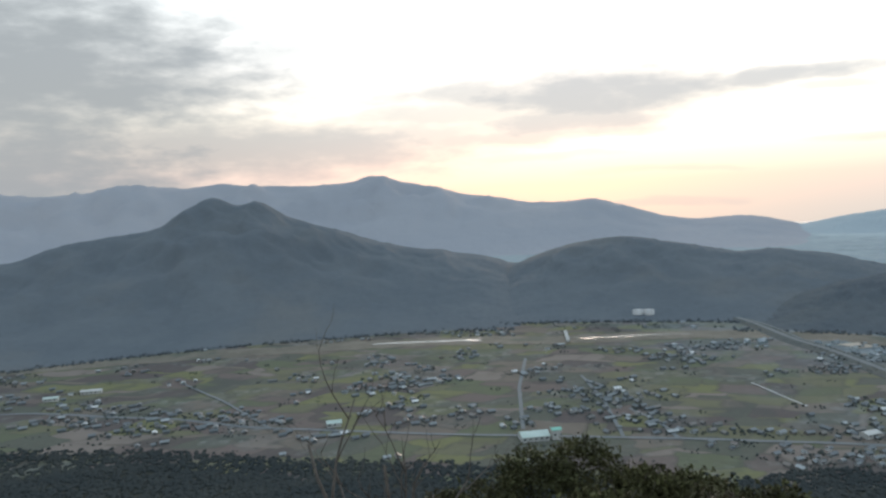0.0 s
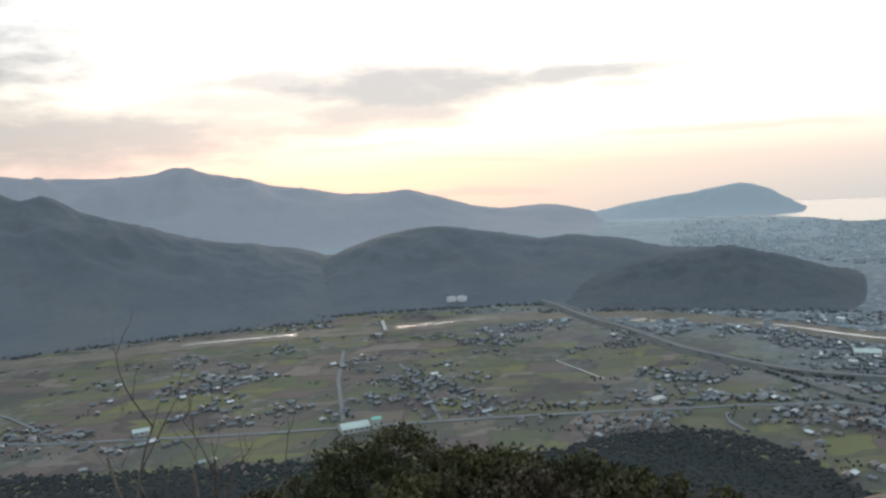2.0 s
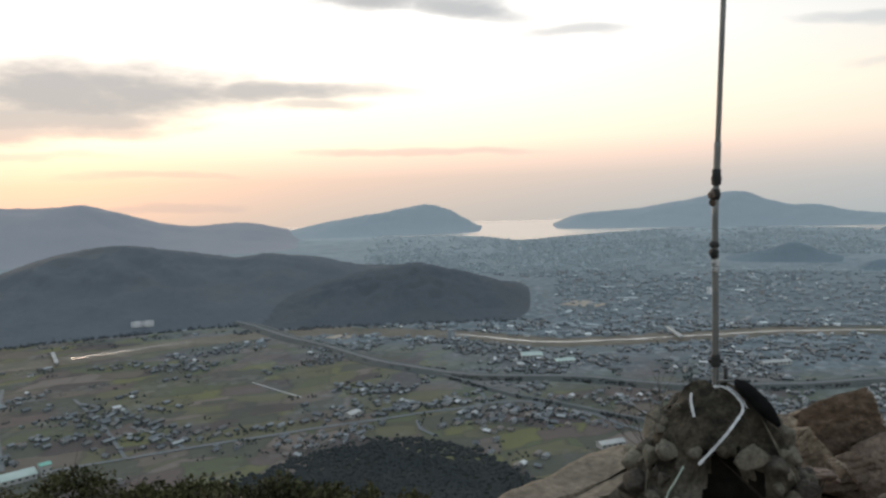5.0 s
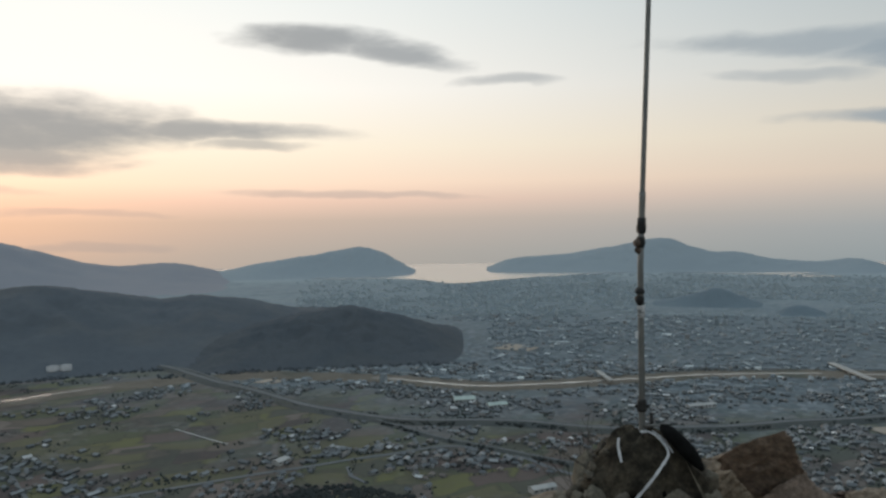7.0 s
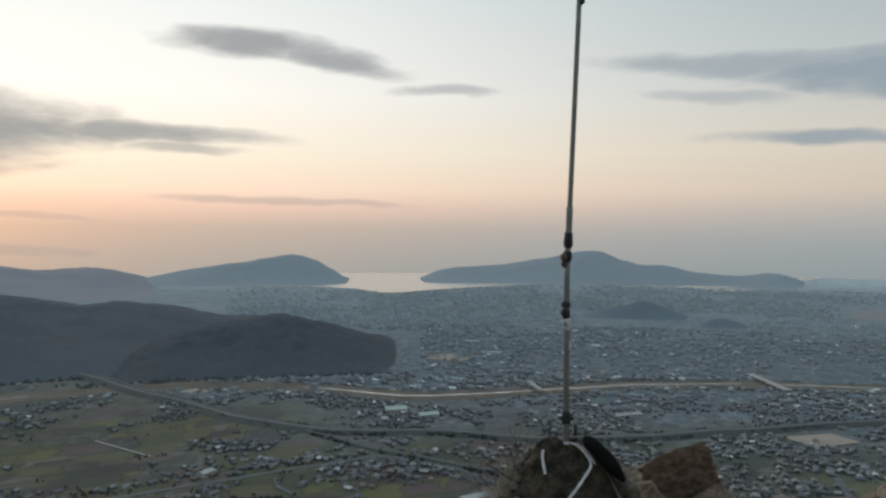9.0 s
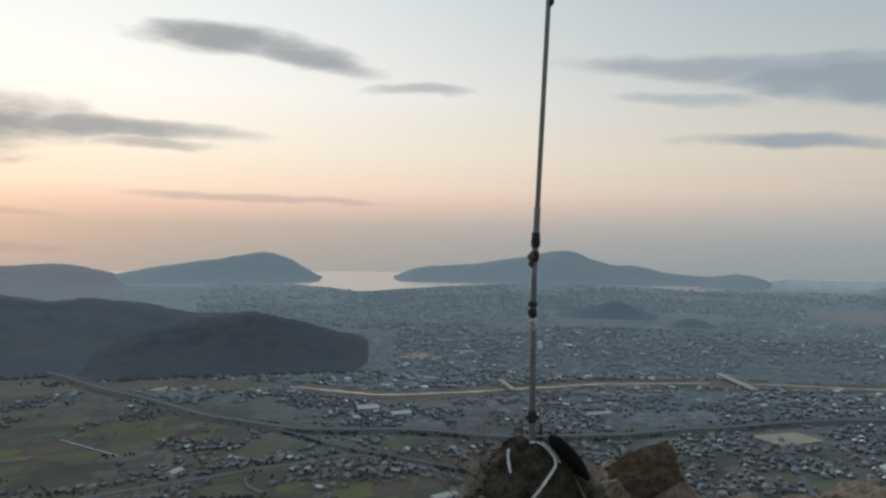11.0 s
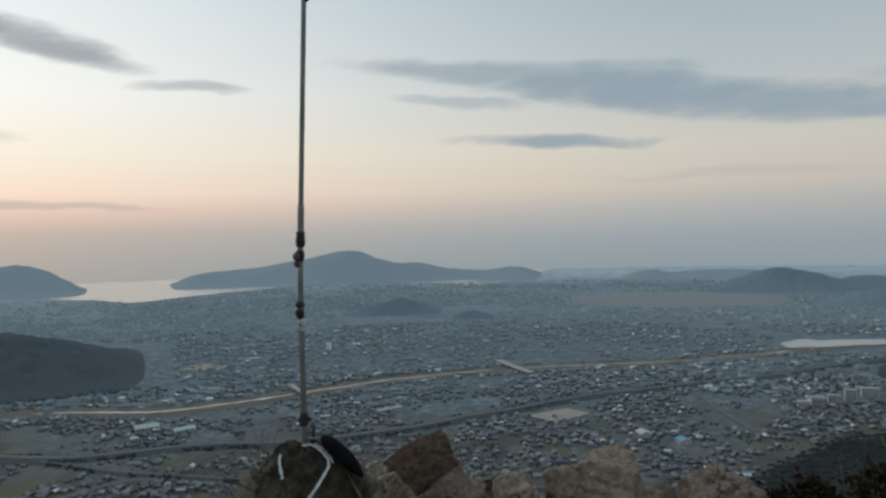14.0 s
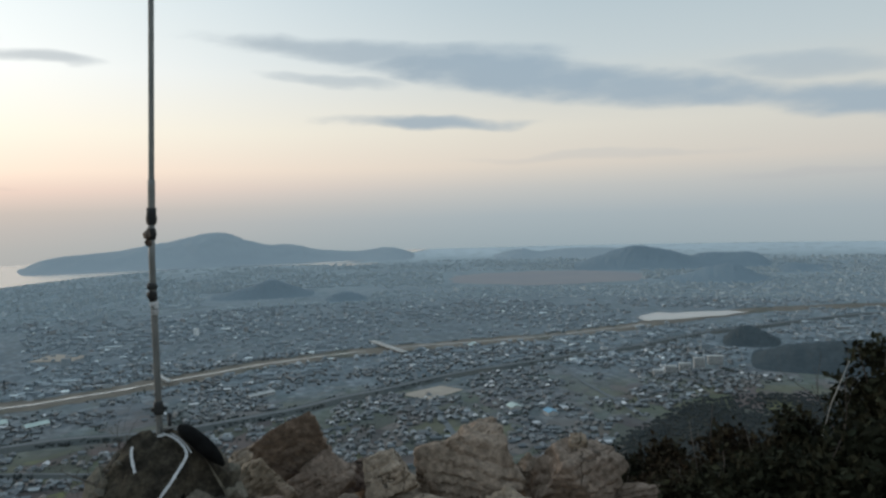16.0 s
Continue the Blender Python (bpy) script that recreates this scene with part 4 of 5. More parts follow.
def band(path, width, thick=0.002):
    """A flat strip lying along a path, facing the outside of the cairn."""
    bm = bmesh.new()
    rows = []
    for i, p in enumerate(path):
        p = Vector(p)
        d = (Vector(path[min(i + 1, len(path) - 1)]) - Vector(path[max(i - 1, 0)])).normalized()
        out = Vector((p.x - PX, p.y - PY, 0.12)).normalized()
        p = p + out * 0.014
        s = d.cross(out).normalized() * width / 2 * (1 + 0.25 * math.sin(i * 2.3))
        rows.append([bm.verts.new(q) for q in (p - s, p + s, p + s + out * thick, p - s + out * thick)])
    for a, b in zip(rows, rows[1:]):
        for k in range(4):
            bm.faces.new((a[k], a[(k + 1) % 4], b[(k + 1) % 4], b[k]))
    bm.faces.new(rows[0])
    bm.faces.new(rows[-1][::-1])
    bmesh.ops.recalc_face_normals(bm, faces=bm.faces[:])
    return bm


def curve(pts, n=24, seed=0):
    """Evenly smoothed way through a few places."""
    t = np.linspace(0, len(pts) - 1, n)
    return [tuple(along(q, [(k, p[c]) for k, p in enumerate(pts)]).item() for c in range(3)) for q in t]


strap = tagged(new("strap"), "frayed white plastic strap tied round the pole foot", "strap")
part("long_end", band(curve(STRAP, 30), 0.011), M_STRAP, strap, smooth=False)
part("second_strand", band(curve([(x + 0.016, y - 0.014, z - 0.006 * i) for i, (x, y, z) in enumerate(STRAP[:4])], 12), 0.007), M_STRAP, strap, smooth=False)
part("short_end", band(curve(STRAP_END, 12), 0.011), M_STRAP, strap, smooth=False)
bm = bmesh.new()
tube(bm, [(PX + 0.024 * math.cos(a), PY + 0.024 * math.sin(a), -0.892 + 0.006 * math.sin(a * 2)) for a in np.linspace(0, 6.28, 18)], 0.008, 6)
part("loop", bm, M_STRAP, strap)
bm = bmesh.new()
tube(bm, curve(CORD, 20), 0.004, 6)
tagged(part("cord", bm, M_CORD), "thin pale green cord hanging down the cairn", "cord")
bm = bmesh.new()
a, c = Vector((2.90, 1.74, -0.835)), Vector((2.955, 1.572, -1.005))
rad = [0.012, 0.034, 0.040, 0.041, 0.042, 0.043, 0.042, 0.037, 0.026, 0.010]
tube(bm, [tuple(a.lerp(c, i / 9) + Vector((0, 0, 0.012 * math.sin(i / 9 * math.pi)))) for i in range(10)], rad, 14, 0.75)
pouch = tagged(part("pouch", bm, M_CLOTH), "long black cloth pouch resting against the cairn", "pouch")
m = a.lerp(c, 0.36) + Vector((0.010, -0.008, 0.036))
part("tag", tube(bmesh.new(), [tuple(m), tuple(m + (c - a) * 0.16)], 0.006, 6, 0.5), M_STRAP, pouch, "narrow white tag")


# ---- shrubs ----
def leaves_mesh(name, clumps, per, size, spread, seed, mat, parent, label=""):
    """Small folded leaves gathered in clumps."""
    rs = np.random.RandomState(seed)
    cs = np.repeat(np.array(clumps), per, axis=0)
    n = len(cs)
    p = cs + np.clip(rs.normal(0, 1, (n, 3)), -1.5, 1.5) * np.array([spread, spread, spread * 0.75])
    d = rs.normal(0, 1, (n, 3)) + np.array([0, 0, 0.5])
    d /= np.linalg.norm(d, axis=1)[:, None]
    e = np.cross(d, rs.normal(0, 1, (n, 3)))
    e /= np.linalg.norm(e, axis=1)[:, None]
    s = (size * rs.uniform(0.6, 1.3, n))[:, None]
    nrm = np.cross(d, e)
    v = np.stack([p, p + d * s * 0.5 + e * s * 0.28 + nrm * s * 0.07, p + d * s, p + d * s * 0.5 - e * s * 0.28 + nrm * s * 0.07], 1).reshape(-1, 3)
    k = np.arange(n)[:, None] * 4
    me = bpy.data.meshes.new(name)
    f = np.concatenate([k + np.array([[0, 1, 2]]), k + np.array([[0, 2, 3]])])
    me.from_pydata(v.tolist(), [], f.tolist())
    me.materials.append(mat)
    ob = new(name, me)
    ob.parent = parent
    return tagged(ob, label, kind="stuff")


def limbs(bm, start, way, length, radius, depth, rng, tips):
    """Forking, tapering limbs."""
    pts, p, d = [start], Vector(start), Vector(way).normalized()
    steps = 5
    for _ in range(steps):
        d = (d + Vector((rng.uniform(-0.22, 0.22), rng.uniform(-0.22, 0.22), rng.uniform(-0.05, 0.16)))).normalized()
        p = p + d * length / steps
        pts.append(p.copy())
    tube(bm, pts, [radius * (1 - 0.6 * i / steps) for i in range(steps + 1)], 6 if depth > 1 else 4)
    tips.append(p.copy())
    if depth > 0:
        for i in range(rng.choice((2, 3, 3))):
            q = pts[rng.randint(2, steps)]
            w = (d + Vector((rng.uniform(-0.9, 0.9), rng.uniform(-0.9, 0.9), rng.uniform(-0.1, 0.7)))).normalized()
            limbs(bm, q, w, length * rng.uniform(0.45, 0.72), radius * 0.5, depth - 1, rng, tips)


def shrub(b, r, top, half, tall, seed, mat, label, leaf=0.05, count=90, per=80):
    """A leafy shrub: limbs from one foot and a ragged crown of leaf clumps."""
    rng = random.Random(seed)
    base = spot(b, r, top - tall)
    ob = tagged(new("shrub"), label, "shrub", group="shrubs on the slope")
    ob.location = base
    for i in range(5):
        bm, tips = bmesh.new(), []
        a = i * 1.26 + rng.random()
        limbs(bm, Vector((0.05 * math.cos(a), 0.05 * math.sin(a), -0.3)), (0.6 * half * math.cos(a) / tall, 0.6 * half * math.sin(a) / tall, 1), tall * 0.42, 0.018, 2, rng, tips)
        part("limb", bm, M_TWIG, ob)
    clumps = []
    for i in range(count):
        a, u = rng.uniform(0, 6.283), rng.random() ** 0.5
        bulge = 1 + 0.35 * noise.noise(Vector((math.cos(a) * 1.5 + seed, math.sin(a) * 1.5, u * 2)))
        rr_ = half * u * bulge
        zt = tall * (1 - 0.42 * (u * bulge) ** 2.2) - abs(rng.gauss(0, 0.16)) * tall * 0.6 + 0.10 * noise.noise(Vector((a * 2, u * 5, seed)))
        clumps.append((rr_ * math.cos(a), rr_ * math.sin(a), zt - 0.06))
    leaves_mesh("foliage", clumps, per, leaf, 0.085 * half + 0.02, seed, mat, ob)
    # some thin twigs stand out of the crown
    bm = bmesh.new()
    for i in range(8):
        c = Vector(rng.choice(clumps))
        tube(bm, [c, c + Vector((rng.uniform(-0.1, 0.1), rng.uniform(-0.1, 0.1), rng.uniform(0.15, 0.35)))], [0.006, 0.002], 4)
    tagged(part("twig_spray", bm, M_TWIG, ob), kind="stuff")
    return ob


OLIVE, BROWN = "dense olive-green evergreen shrub on the slope", "brownish winter shrub on the slope below the summit"
for b, r, top, half, tall, seed, lab in ((6.5, 9.0, -3.00, 0.75, 1.9, 11, BROWN), (9.8, 9.3, -3.00, 0.8, 2.0, 12, BROWN), (2.0, 8.4, -3.15, 0.8, 1.9, 13, BROWN), (-2.6, 8.0, -3.22, 0.7, 1.7, 23, BROWN), (-7.5, 7.4, -3.12, 0.6, 1.5, 24, BROWN), (14.5, 8.8, -3.18, 0.7, 1.8, 14, OLIVE),
                                         (18.5, 8.6, -3.13, 0.85, 1.9, 15, OLIVE), (23.5, 8.0, -3.02, 0.8, 1.8, 16, OLIVE), (28.5, 7.6, -2.98, 0.75, 1.8, 17, OLIVE), (33, 7.2, -3.0, 0.65, 1.7, 18, OLIVE),
                                         (37.0, 7.0, -3.12, 0.5, 1.6, 19, OLIVE), (11.5, 7.2, -2.85, 0.7, 1.5, 20, OLIVE), (20, 6.9, -2.78, 0.7, 1.5, 21, OLIVE), (27, 6.4, -2.68, 0.6, 1.4, 22, OLIVE)):
    shrub(b, r, top, half, tall, seed, M_LEAF, lab, 0.070 if lab == OLIVE else 0.052, 95, 70)
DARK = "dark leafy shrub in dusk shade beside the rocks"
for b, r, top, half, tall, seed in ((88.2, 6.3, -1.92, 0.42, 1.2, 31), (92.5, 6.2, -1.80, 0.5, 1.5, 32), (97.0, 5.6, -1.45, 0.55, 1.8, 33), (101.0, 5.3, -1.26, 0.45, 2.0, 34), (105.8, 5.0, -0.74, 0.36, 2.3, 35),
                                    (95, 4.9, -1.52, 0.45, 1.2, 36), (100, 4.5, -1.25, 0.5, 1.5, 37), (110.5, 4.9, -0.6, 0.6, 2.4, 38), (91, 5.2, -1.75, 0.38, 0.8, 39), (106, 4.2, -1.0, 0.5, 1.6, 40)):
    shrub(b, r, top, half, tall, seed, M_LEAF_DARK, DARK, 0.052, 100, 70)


def bare_tree(name, label, b, r, base, shoots, mat, seed, thick=0.022, depth=2):
    rng = random.Random(seed)
    ob = tagged(new(name), label, "bare tree")
    ob.location = spot(b, r, base)
    for (dx, dy, dz), length in shoots:
        bm, tips = bmesh.new(), []
        limbs(bm, Vector((0, 0, -0.1)), (dx, dy, dz), length, thick, depth, rng, tips)
        part("limb", bm, mat, ob)
    return ob


bare_tree("bare_sapling", "leafless grey-brown sapling below the summit", -7.7, 7.2, -3.9, [((-0.13, 0.02, 1), 1.75)], M_TWIG, 3, 0.034, 3)
bare_tree("bare_sapling", "leafless forked sapling below the summit", -4.6, 7.0, -3.9, [((-0.12, 0.0, 1), 1.55), ((0.42, 0.0, 1), 1.3)], M_TWIG, 8, 0.034, 3)
bare_tree("bare_shrub", "twiggy leafless shrub at the slab's edge", 53.5, 5.75, -2.25, [((-0.5, 0.1, 1), 0.5), ((0.1, 0, 1), 0.55), ((0.5, 0, 1), 0.5), ((-0.1, 0.2, 1), 0.6), ((0.3, 0.2, 1), 0.55), ((-0.3, -0.2, 1), 0.5), ((0.0, -0.3, 1), 0.5)], M_TWIG, 14, 0.007, 3)
bare_tree("dead_branch", "pale dead branch standing among dark shrubs", 102.4, 4.55, -1.9, [((-0.03, 0.06, 1), 1.25), ((0.05, -0.06, 1), 0.6)], M_PALE_TWIG, 21, 0.0055, 0)
bare_tree("dead_branch", "thin bare branch among dark shrubs", 103.6, 4.8, -1.3, [((0.02, 0.05, 1), 0.5), ((0.1, -0.1, 1), 0.45)], M_TWIG, 25, 0.004, 1)

# ---- woods on the slopes below ----
def clumps_mesh(name, places, sizes, mat, label, category, seed, tall=1.0):
    """Many low tree crowns as one piece."""
    bm = bmesh.new()
    bmesh.ops.create_icosphere(bm, subdivisions=1, radius=1)
    bv = np.array([v.co[:] for v in bm.verts])
    bf = np.array([[v.index for v in f.verts] for f in bm.faces])
    bm.free()
    rs = np.random.RandomState(seed)
    n = len(places)
    P_, s = np.array(places), np.array(sizes)
    v = bv[None] * (1 + rs.uniform(-0.2, 0.2, (n, len(bv), 1))) * s[:, None, None] * np.array([1, 1, tall]) + P_[:, None]
    f = bf[None] + (np.arange(n) * len(bv))[:, None, None]
    me = bpy.data.meshes.new(name)
    me.from_pydata(v.reshape(-1, 3).tolist(), [], f.reshape(-1, 3).tolist())
    me.materials.append(mat)
    me.polygons.foreach_set("use_smooth", [True] * len(me.polygons))
    return tagged(new(name, me), label, category, kind="stuff")


rs = np.random.RandomState(3)
places, sizes = [], []
for b0, b1, k in ((-45, 62, 30000), (82, 116, 8000)):
    b = rs.uniform(b0, b1, k)
    foot = along(b, FOOT)
    r = foot * np.sqrt(rs.uniform(0.30, 1.0, k)) + rs.normal(0, 5, k)
    z = ground_height(b, np.minimum(r, foot))
    rise = np.array([noise.noise(Vector((y * math.sin(radians(x)) * 0.012, y * math.cos(radians(x)) * 0.012, 0))) for x, y in zip(b, r)])
    z = np.where(z > VALLEY + 0.5, np.maximum(z + rise * np.clip((r - 30) / 40, 0, 5), VALLEY), VALLEY)
    s = rs.uniform(1.4, 2.7, k)
    for q in range(k):
        places.append(tuple(spot(b[q], r[q], z[q] + s[q] * 0.12)))
        sizes.append(s[q])
clumps_mesh("woodland", places, sizes, M_CROWN, "dark evergreen woods on the lower mountain slopes", "woods", 4, 0.8)


# ---- houses ----
def free_ground(b, r, pad=6):
    """True where the valley floor is open for building."""
    b = float(b)
    if r < along(b, FOOT) + pad or abs(r - along(b, RIVER)) < 30 + pad or (b > 20 and abs(r - along(b, EXPRESSWAY)) < 19 + pad):
        return False
    if 22 < b < 75 and abs(r - along(b, RAILWAY)) < 9 + pad or b < 57 and abs(r - along(b, HIGH_STREET)) < 4 + pad:
        return False
    if b < 6 and r > 1225 or 3 < b < 24 and r > 1280 or 20 < b < 45.5 and 1195 < r < 1800 or b < 34 and 1280 < r < 2100:
        return False
    if 57 < b < 69.5 and 1950 < r < 2400 or 95 < b < 100 and 1220 < r < 1380 or b > 97 and 1040 < r < 1260 or 89 < b < 98.5 and 1480 < r < 1720:
        return False
    return True


def village(b, r):
    """How thickly houses stand, from 0 to 1."""
    b = float(b)
    p = spot(b, r, 0)
    v = 1.2 * noise.noise(p * 0.0085 + Vector((3, 1, 0))) + 0.8 * noise.noise(p * 0.024)
    near_road = math.exp(-(abs(r - along(b, HIGH_STREET)) / 42) ** 2) if b < 57 else 0
    lane = math.exp(-((b - 5.6) * r * 0.0175 / 30) ** 2) if 700 < r < 980 else 0
    return max(0.0, min(1.0, 1.5 * v - 0.22 + 0.6 * near_road + 0.5 * lane + min(max((b - 26) / 36, 0), 0.75)))


def gable(w, d, wall, ridge, over=0.5):
    """Vertices and faces of a house body, and of its pitched roof with eaves."""
    a, b = w / 2, d / 2
    body = ([(-a, -b, 0), (a, -b, 0), (a, b, 0), (-a, b, 0), (-a, -b, wall), (a, -b, wall), (a, b, wall), (-a, b, wall), (-a, 0, ridge), (a, 0, ridge)],
            [(0, 1, 5, 4), (2, 3, 7, 6), (1, 2, 6, 9, 5), (3, 0, 4, 8, 7)])
    c, e, y = a + over, b + over, wall - 0.25
    roof = ([(-c, -e, y), (c, -e, y), (c, 0, ridge + 0.15), (-c, 0, ridge + 0.15), (c, e, y), (-c, e, y), (-c, -e, y + 0.25), (c, -e, y + 0.25), (c, 0, ridge + 0.45), (-c, 0, ridge + 0.45), (c, e, y + 0.25), (-c, e, y + 0.25)],
            [(0, 1, 2, 3), (3, 2, 4, 5), (6, 9, 8, 7), (9, 11, 10, 8), (0, 6, 7, 1), (5, 4, 10, 11), (0, 3, 9, 6), (3, 5, 11, 9), (1, 7, 8, 2), (2, 8, 10, 4)])
    return body, roof


KINDS = []
for k, (w, d, wall, ridge) in enumerate(((6.4, 4.5, 2.0, 3.0), (5.2, 4.0, 1.9, 2.8), (7.8, 4.8, 2.1, 3.1), (4.0, 3.3, 1.6, 2.3), (11.0, 5.2, 2.0, 2.8))):
    body, roof = gable(w, d, wall, ridge)
    meshes = []
    for name, (v, f), mat in (("wall", body, M_WALL), ("roof", roof, M_ROOF)):
        me = bpy.data.meshes.new(name)
        me.from_pydata(v, [], f)
        me.materials.append(mat)
        meshes.append(me)
    me = bpy.data.meshes.new("window")
    me.from_pydata([(-w * 0.3, -d / 2 - 0.04, 0.9), (w * 0.3, -d / 2 - 0.04, 0.9), (w * 0.3, -d / 2 - 0.04, 1.9), (-w * 0.3, -d / 2 - 0.04, 1.9), (-w * 0.3, -d / 2 + 0.02, 0.9), (w * 0.3, -d / 2 + 0.02, 0.9), (w * 0.3, -d / 2 + 0.02, 1.9), (-w * 0.3, -d / 2 + 0.02, 1.9)],
                   [], [(0, 1, 2, 3), (0, 4, 5, 1), (1, 5, 6, 2), (2, 6, 7, 3), (3, 7, 4, 0)])
    me.materials.append(M_GLASS)
    KINDS.append((w, d, wall, ridge, *meshes, me))

rs = np.random.RandomState(12)
sites = []
grid = {}
k = 0
while len(sites) < 3700 and k < 100000:
    k += 1
    b, r = rs.uniform(-36, 111), math.sqrt(rs.uniform(560**2, 1230**2))
    if not free_ground(b, r) or rs.rand() > village(b, r):
        continue
    p = spot(b, r)
    cell = (int(p.x // 7), int(p.y // 7))
    if any((cell[0] + i, cell[1] + j) in grid for i in (-1, 0, 1) for j in (-1, 0, 1) if abs(i) + abs(j) < 1 + (b < 30)):
        continue
    grid[cell] = 1
    sites.append((b, r, p))
sites.sort(key=lambda s: s[1])
turns = [24, 114, 18, 30, 110, 22]
rest_v, rest_f = [], []
for i, (b, r, p) in enumerate(sites):
    w, d, wall, ridge, me_w, me_r, me_g = KINDS[rs.choice(5, p=[0.34, 0.28, 0.18, 0.14, 0.06])]
    m = pose(p.x, p.y, VALLEY, 0, 0, turns[i % 6] + rs.uniform(-7, 7))
    if i < 300:
        ob = tagged(new("house"), "small Japanese house with a grey tiled gable roof", "house", group="village houses")
        ob.matrix_world = m
        for name, me in (("wall", me_w), ("roof", me_r), ("window", me_g)):
            new(name, me).parent = ob
    else:
        for v, f in gable(w, d, wall, ridge):
            n0 = len(rest_v)
            rest_v += [tuple(m @ Vector(q)) for q in v]
            rest_f += [tuple(n0 + q for q in g) for g in f]
M_ROOF2 = palette("village_roofs_and_walls", [(0.0, (0.105, 0.118, 0.127)), (0.24, (0.137, 0.151, 0.161)), (0.48, (0.172, 0.187, 0.195)), (0.64, (0.128, 0.125, 0.120)), (0.73, (0.165, 0.148, 0.134)), (0.81, (0.225, 0.242, 0.250)),
                                              (0.93, (0.36, 0.38, 0.385)), (0.966, (0.66, 0.66, 0.66))], 0.55, True, 0.4)
tagged(mesh_ob("far_houses", rest_v, rest_f, M_ROOF2), "scattered village houses with grey roofs and pale walls", "houses", kind="stuff")

# trees and hedges among the houses and along the lanes
places, sizes = [], []
k = 0
while len(places) < 9500 and k < 90000:
    k += 1
    b, r = rs.uniform(-36, 111), math.sqrt(rs.uniform(540**2, 1260**2))
    if not free_ground(b, r, 1) or rs.rand() > 0.025 + 0.6 * village(b, r):
        continue
    s = rs.uniform(0.6, 1.5)
    for _ in range(rs.randint(2, 6)):
        p = spot(b, r) + Vector((rs.normal(0, 4), rs.normal(0, 4), s * 0.6))
        places.append(tuple(p))
        sizes.append(s * rs.uniform(0.6, 1.1))
clumps_mesh("garden_trees", places, sizes, M_GARDEN, "dark garden trees and hedges between houses", "trees", 6)

# trees and scrub along the sides of the expressway and the railway
places, sizes = [], []
for course, b0, b1, offs in ((EXPRESSWAY, 22, 100, (-13, -10, 13)), (RAILWAY, 26, 72, (-7,))):
    for off in offs:
        for _ in range(int((b1 - b0) * 11)):
            b = float(rs.uniform(b0, b1))
            if noise.noise(Vector((b * 0.35, off, 0))) < 0.02:
                continue
            s = rs.uniform(0.6, 1.9)
            places.append(tuple(spot(b, along(b, course) + off + rs.normal(0, 2.8), VALLEY + 0.8 + s * 0.5)))
            sizes.append(s)
clumps_mesh("roadside_trees", places, sizes, M_CROWN, "dark trees and scrub on the embankment sides", "trees", 8)

foot_p, foot_s = [], []
# bamboo and scrub along the foot of the hills
for b0, b1, r0 in ((-40, 5, 1222), (4, 22, 1276), (21, 44.5, 1200)):
    for _ in range(int((b1 - b0) * 13)):
        b = rs.uniform(b0, b1)
        s = rs.uniform(1.0, 3.0)
        foot_p.append(tuple(spot(b, r0 + abs(rs.normal(0, 14)), VALLEY + s * 0.5)))
        foot_s.append(s)
clumps_mesh("hill_foot_trees", foot_p, foot_s, M_HILL, "dark trees along the foot of the wooded hills", "trees", 9)

# ---- the town ----
rs = np.random.RandomState(21)
N = 46000
b = rs.uniform(16, 116, N)
r = np.sqrt(rs.uniform(1060**2, 3650**2, N))
ok = np.array([free_ground(x, y, 0) for x, y in zip(b, r)]) & (r < along(b, COAST) - 40) & ~((b > 75) & (b < 90) & (r > 2230) & (r < 2880))
p = np.stack([r * np.sin(np.radians(b)), r * np.cos(np.radians(b))], -1)
dens = np.array([0.62 + 1.0 * noise.noise(Vector((x * 0.004, y * 0.004, 2))) + 0.5 * noise.noise(Vector((x * 0.013, y * 0.013, 5))) for x, y in p])
ok &= ~((b < 31) & (r > 1800))
ok &= rs.rand(N) < np.where(r > 2900, dens * 0.45, dens) * np.where((b < 42) & (r > 2500), 0.4, 1.0) * np.clip((b - 16) / 26, 0.12, 1)
p, r, b = p[ok], r[ok], b[ok]
n = len(p)
core = np.exp(-(((b - 55) / 12) ** 2 + ((r - 2350) / 550) ** 2))
w = rs.uniform(4.5, 11, n) * (1 + 1.6 * (rs.rand(n) < 0.07)) * (1 + core * 0.5)
d = rs.uniform(4, 8, n) * (1 + 0.8 * (rs.rand(n) < 0.07))
h = rs.uniform(2.2, 4, n) + (rs.rand(n) < 0.008 + 0.14 * core) * rs.uniform(3, 11, n)
a = np.radians(rs.choice([15, 105, 30, 120, 22, 112], n) + rs.normal(0, 5, n))
bx = np.array([(-.5, -.5, 0), (.5, -.5, 0), (.5, .5, 0), (-.5, .5, 0), (-.5, -.5, 1), (.5, -.5, 1), (.5, .5, 1), (-.5, .5, 1), (-.5, 0, 1.32), (.5, 0, 1.32)])
q = bx[None] * np.stack([w, d, h], -1)[:, None]
tall = h > 6
q[tall, 8:, 2] = h[tall, None] * 1.03
x = q[..., 0] * np.cos(a)[:, None] - q[..., 1] * np.sin(a)[:, None] + p[:, 0:1]
y = q[..., 0] * np.sin(a)[:, None] + q[..., 1] * np.cos(a)[:, None] + p[:, 1:2]
v = np.stack([x, y, q[..., 2] + VALLEY], -1).reshape(-1, 3)
off = np.arange(n) * 10
walls = np.concatenate([off[:, None] + np.array([f]) for f in ((0, 1, 5, 4), (2, 3, 7, 6))])
ends = np.concatenate([off[:, None] + np.array([f]) for f in ((1, 2, 6, 9, 5), (3, 0, 4, 8, 7))])
roofs = np.concatenate([off[:, None] + np.array([f]) for f in ((0, 1, 3, 2), (2, 3, 5, 4))])
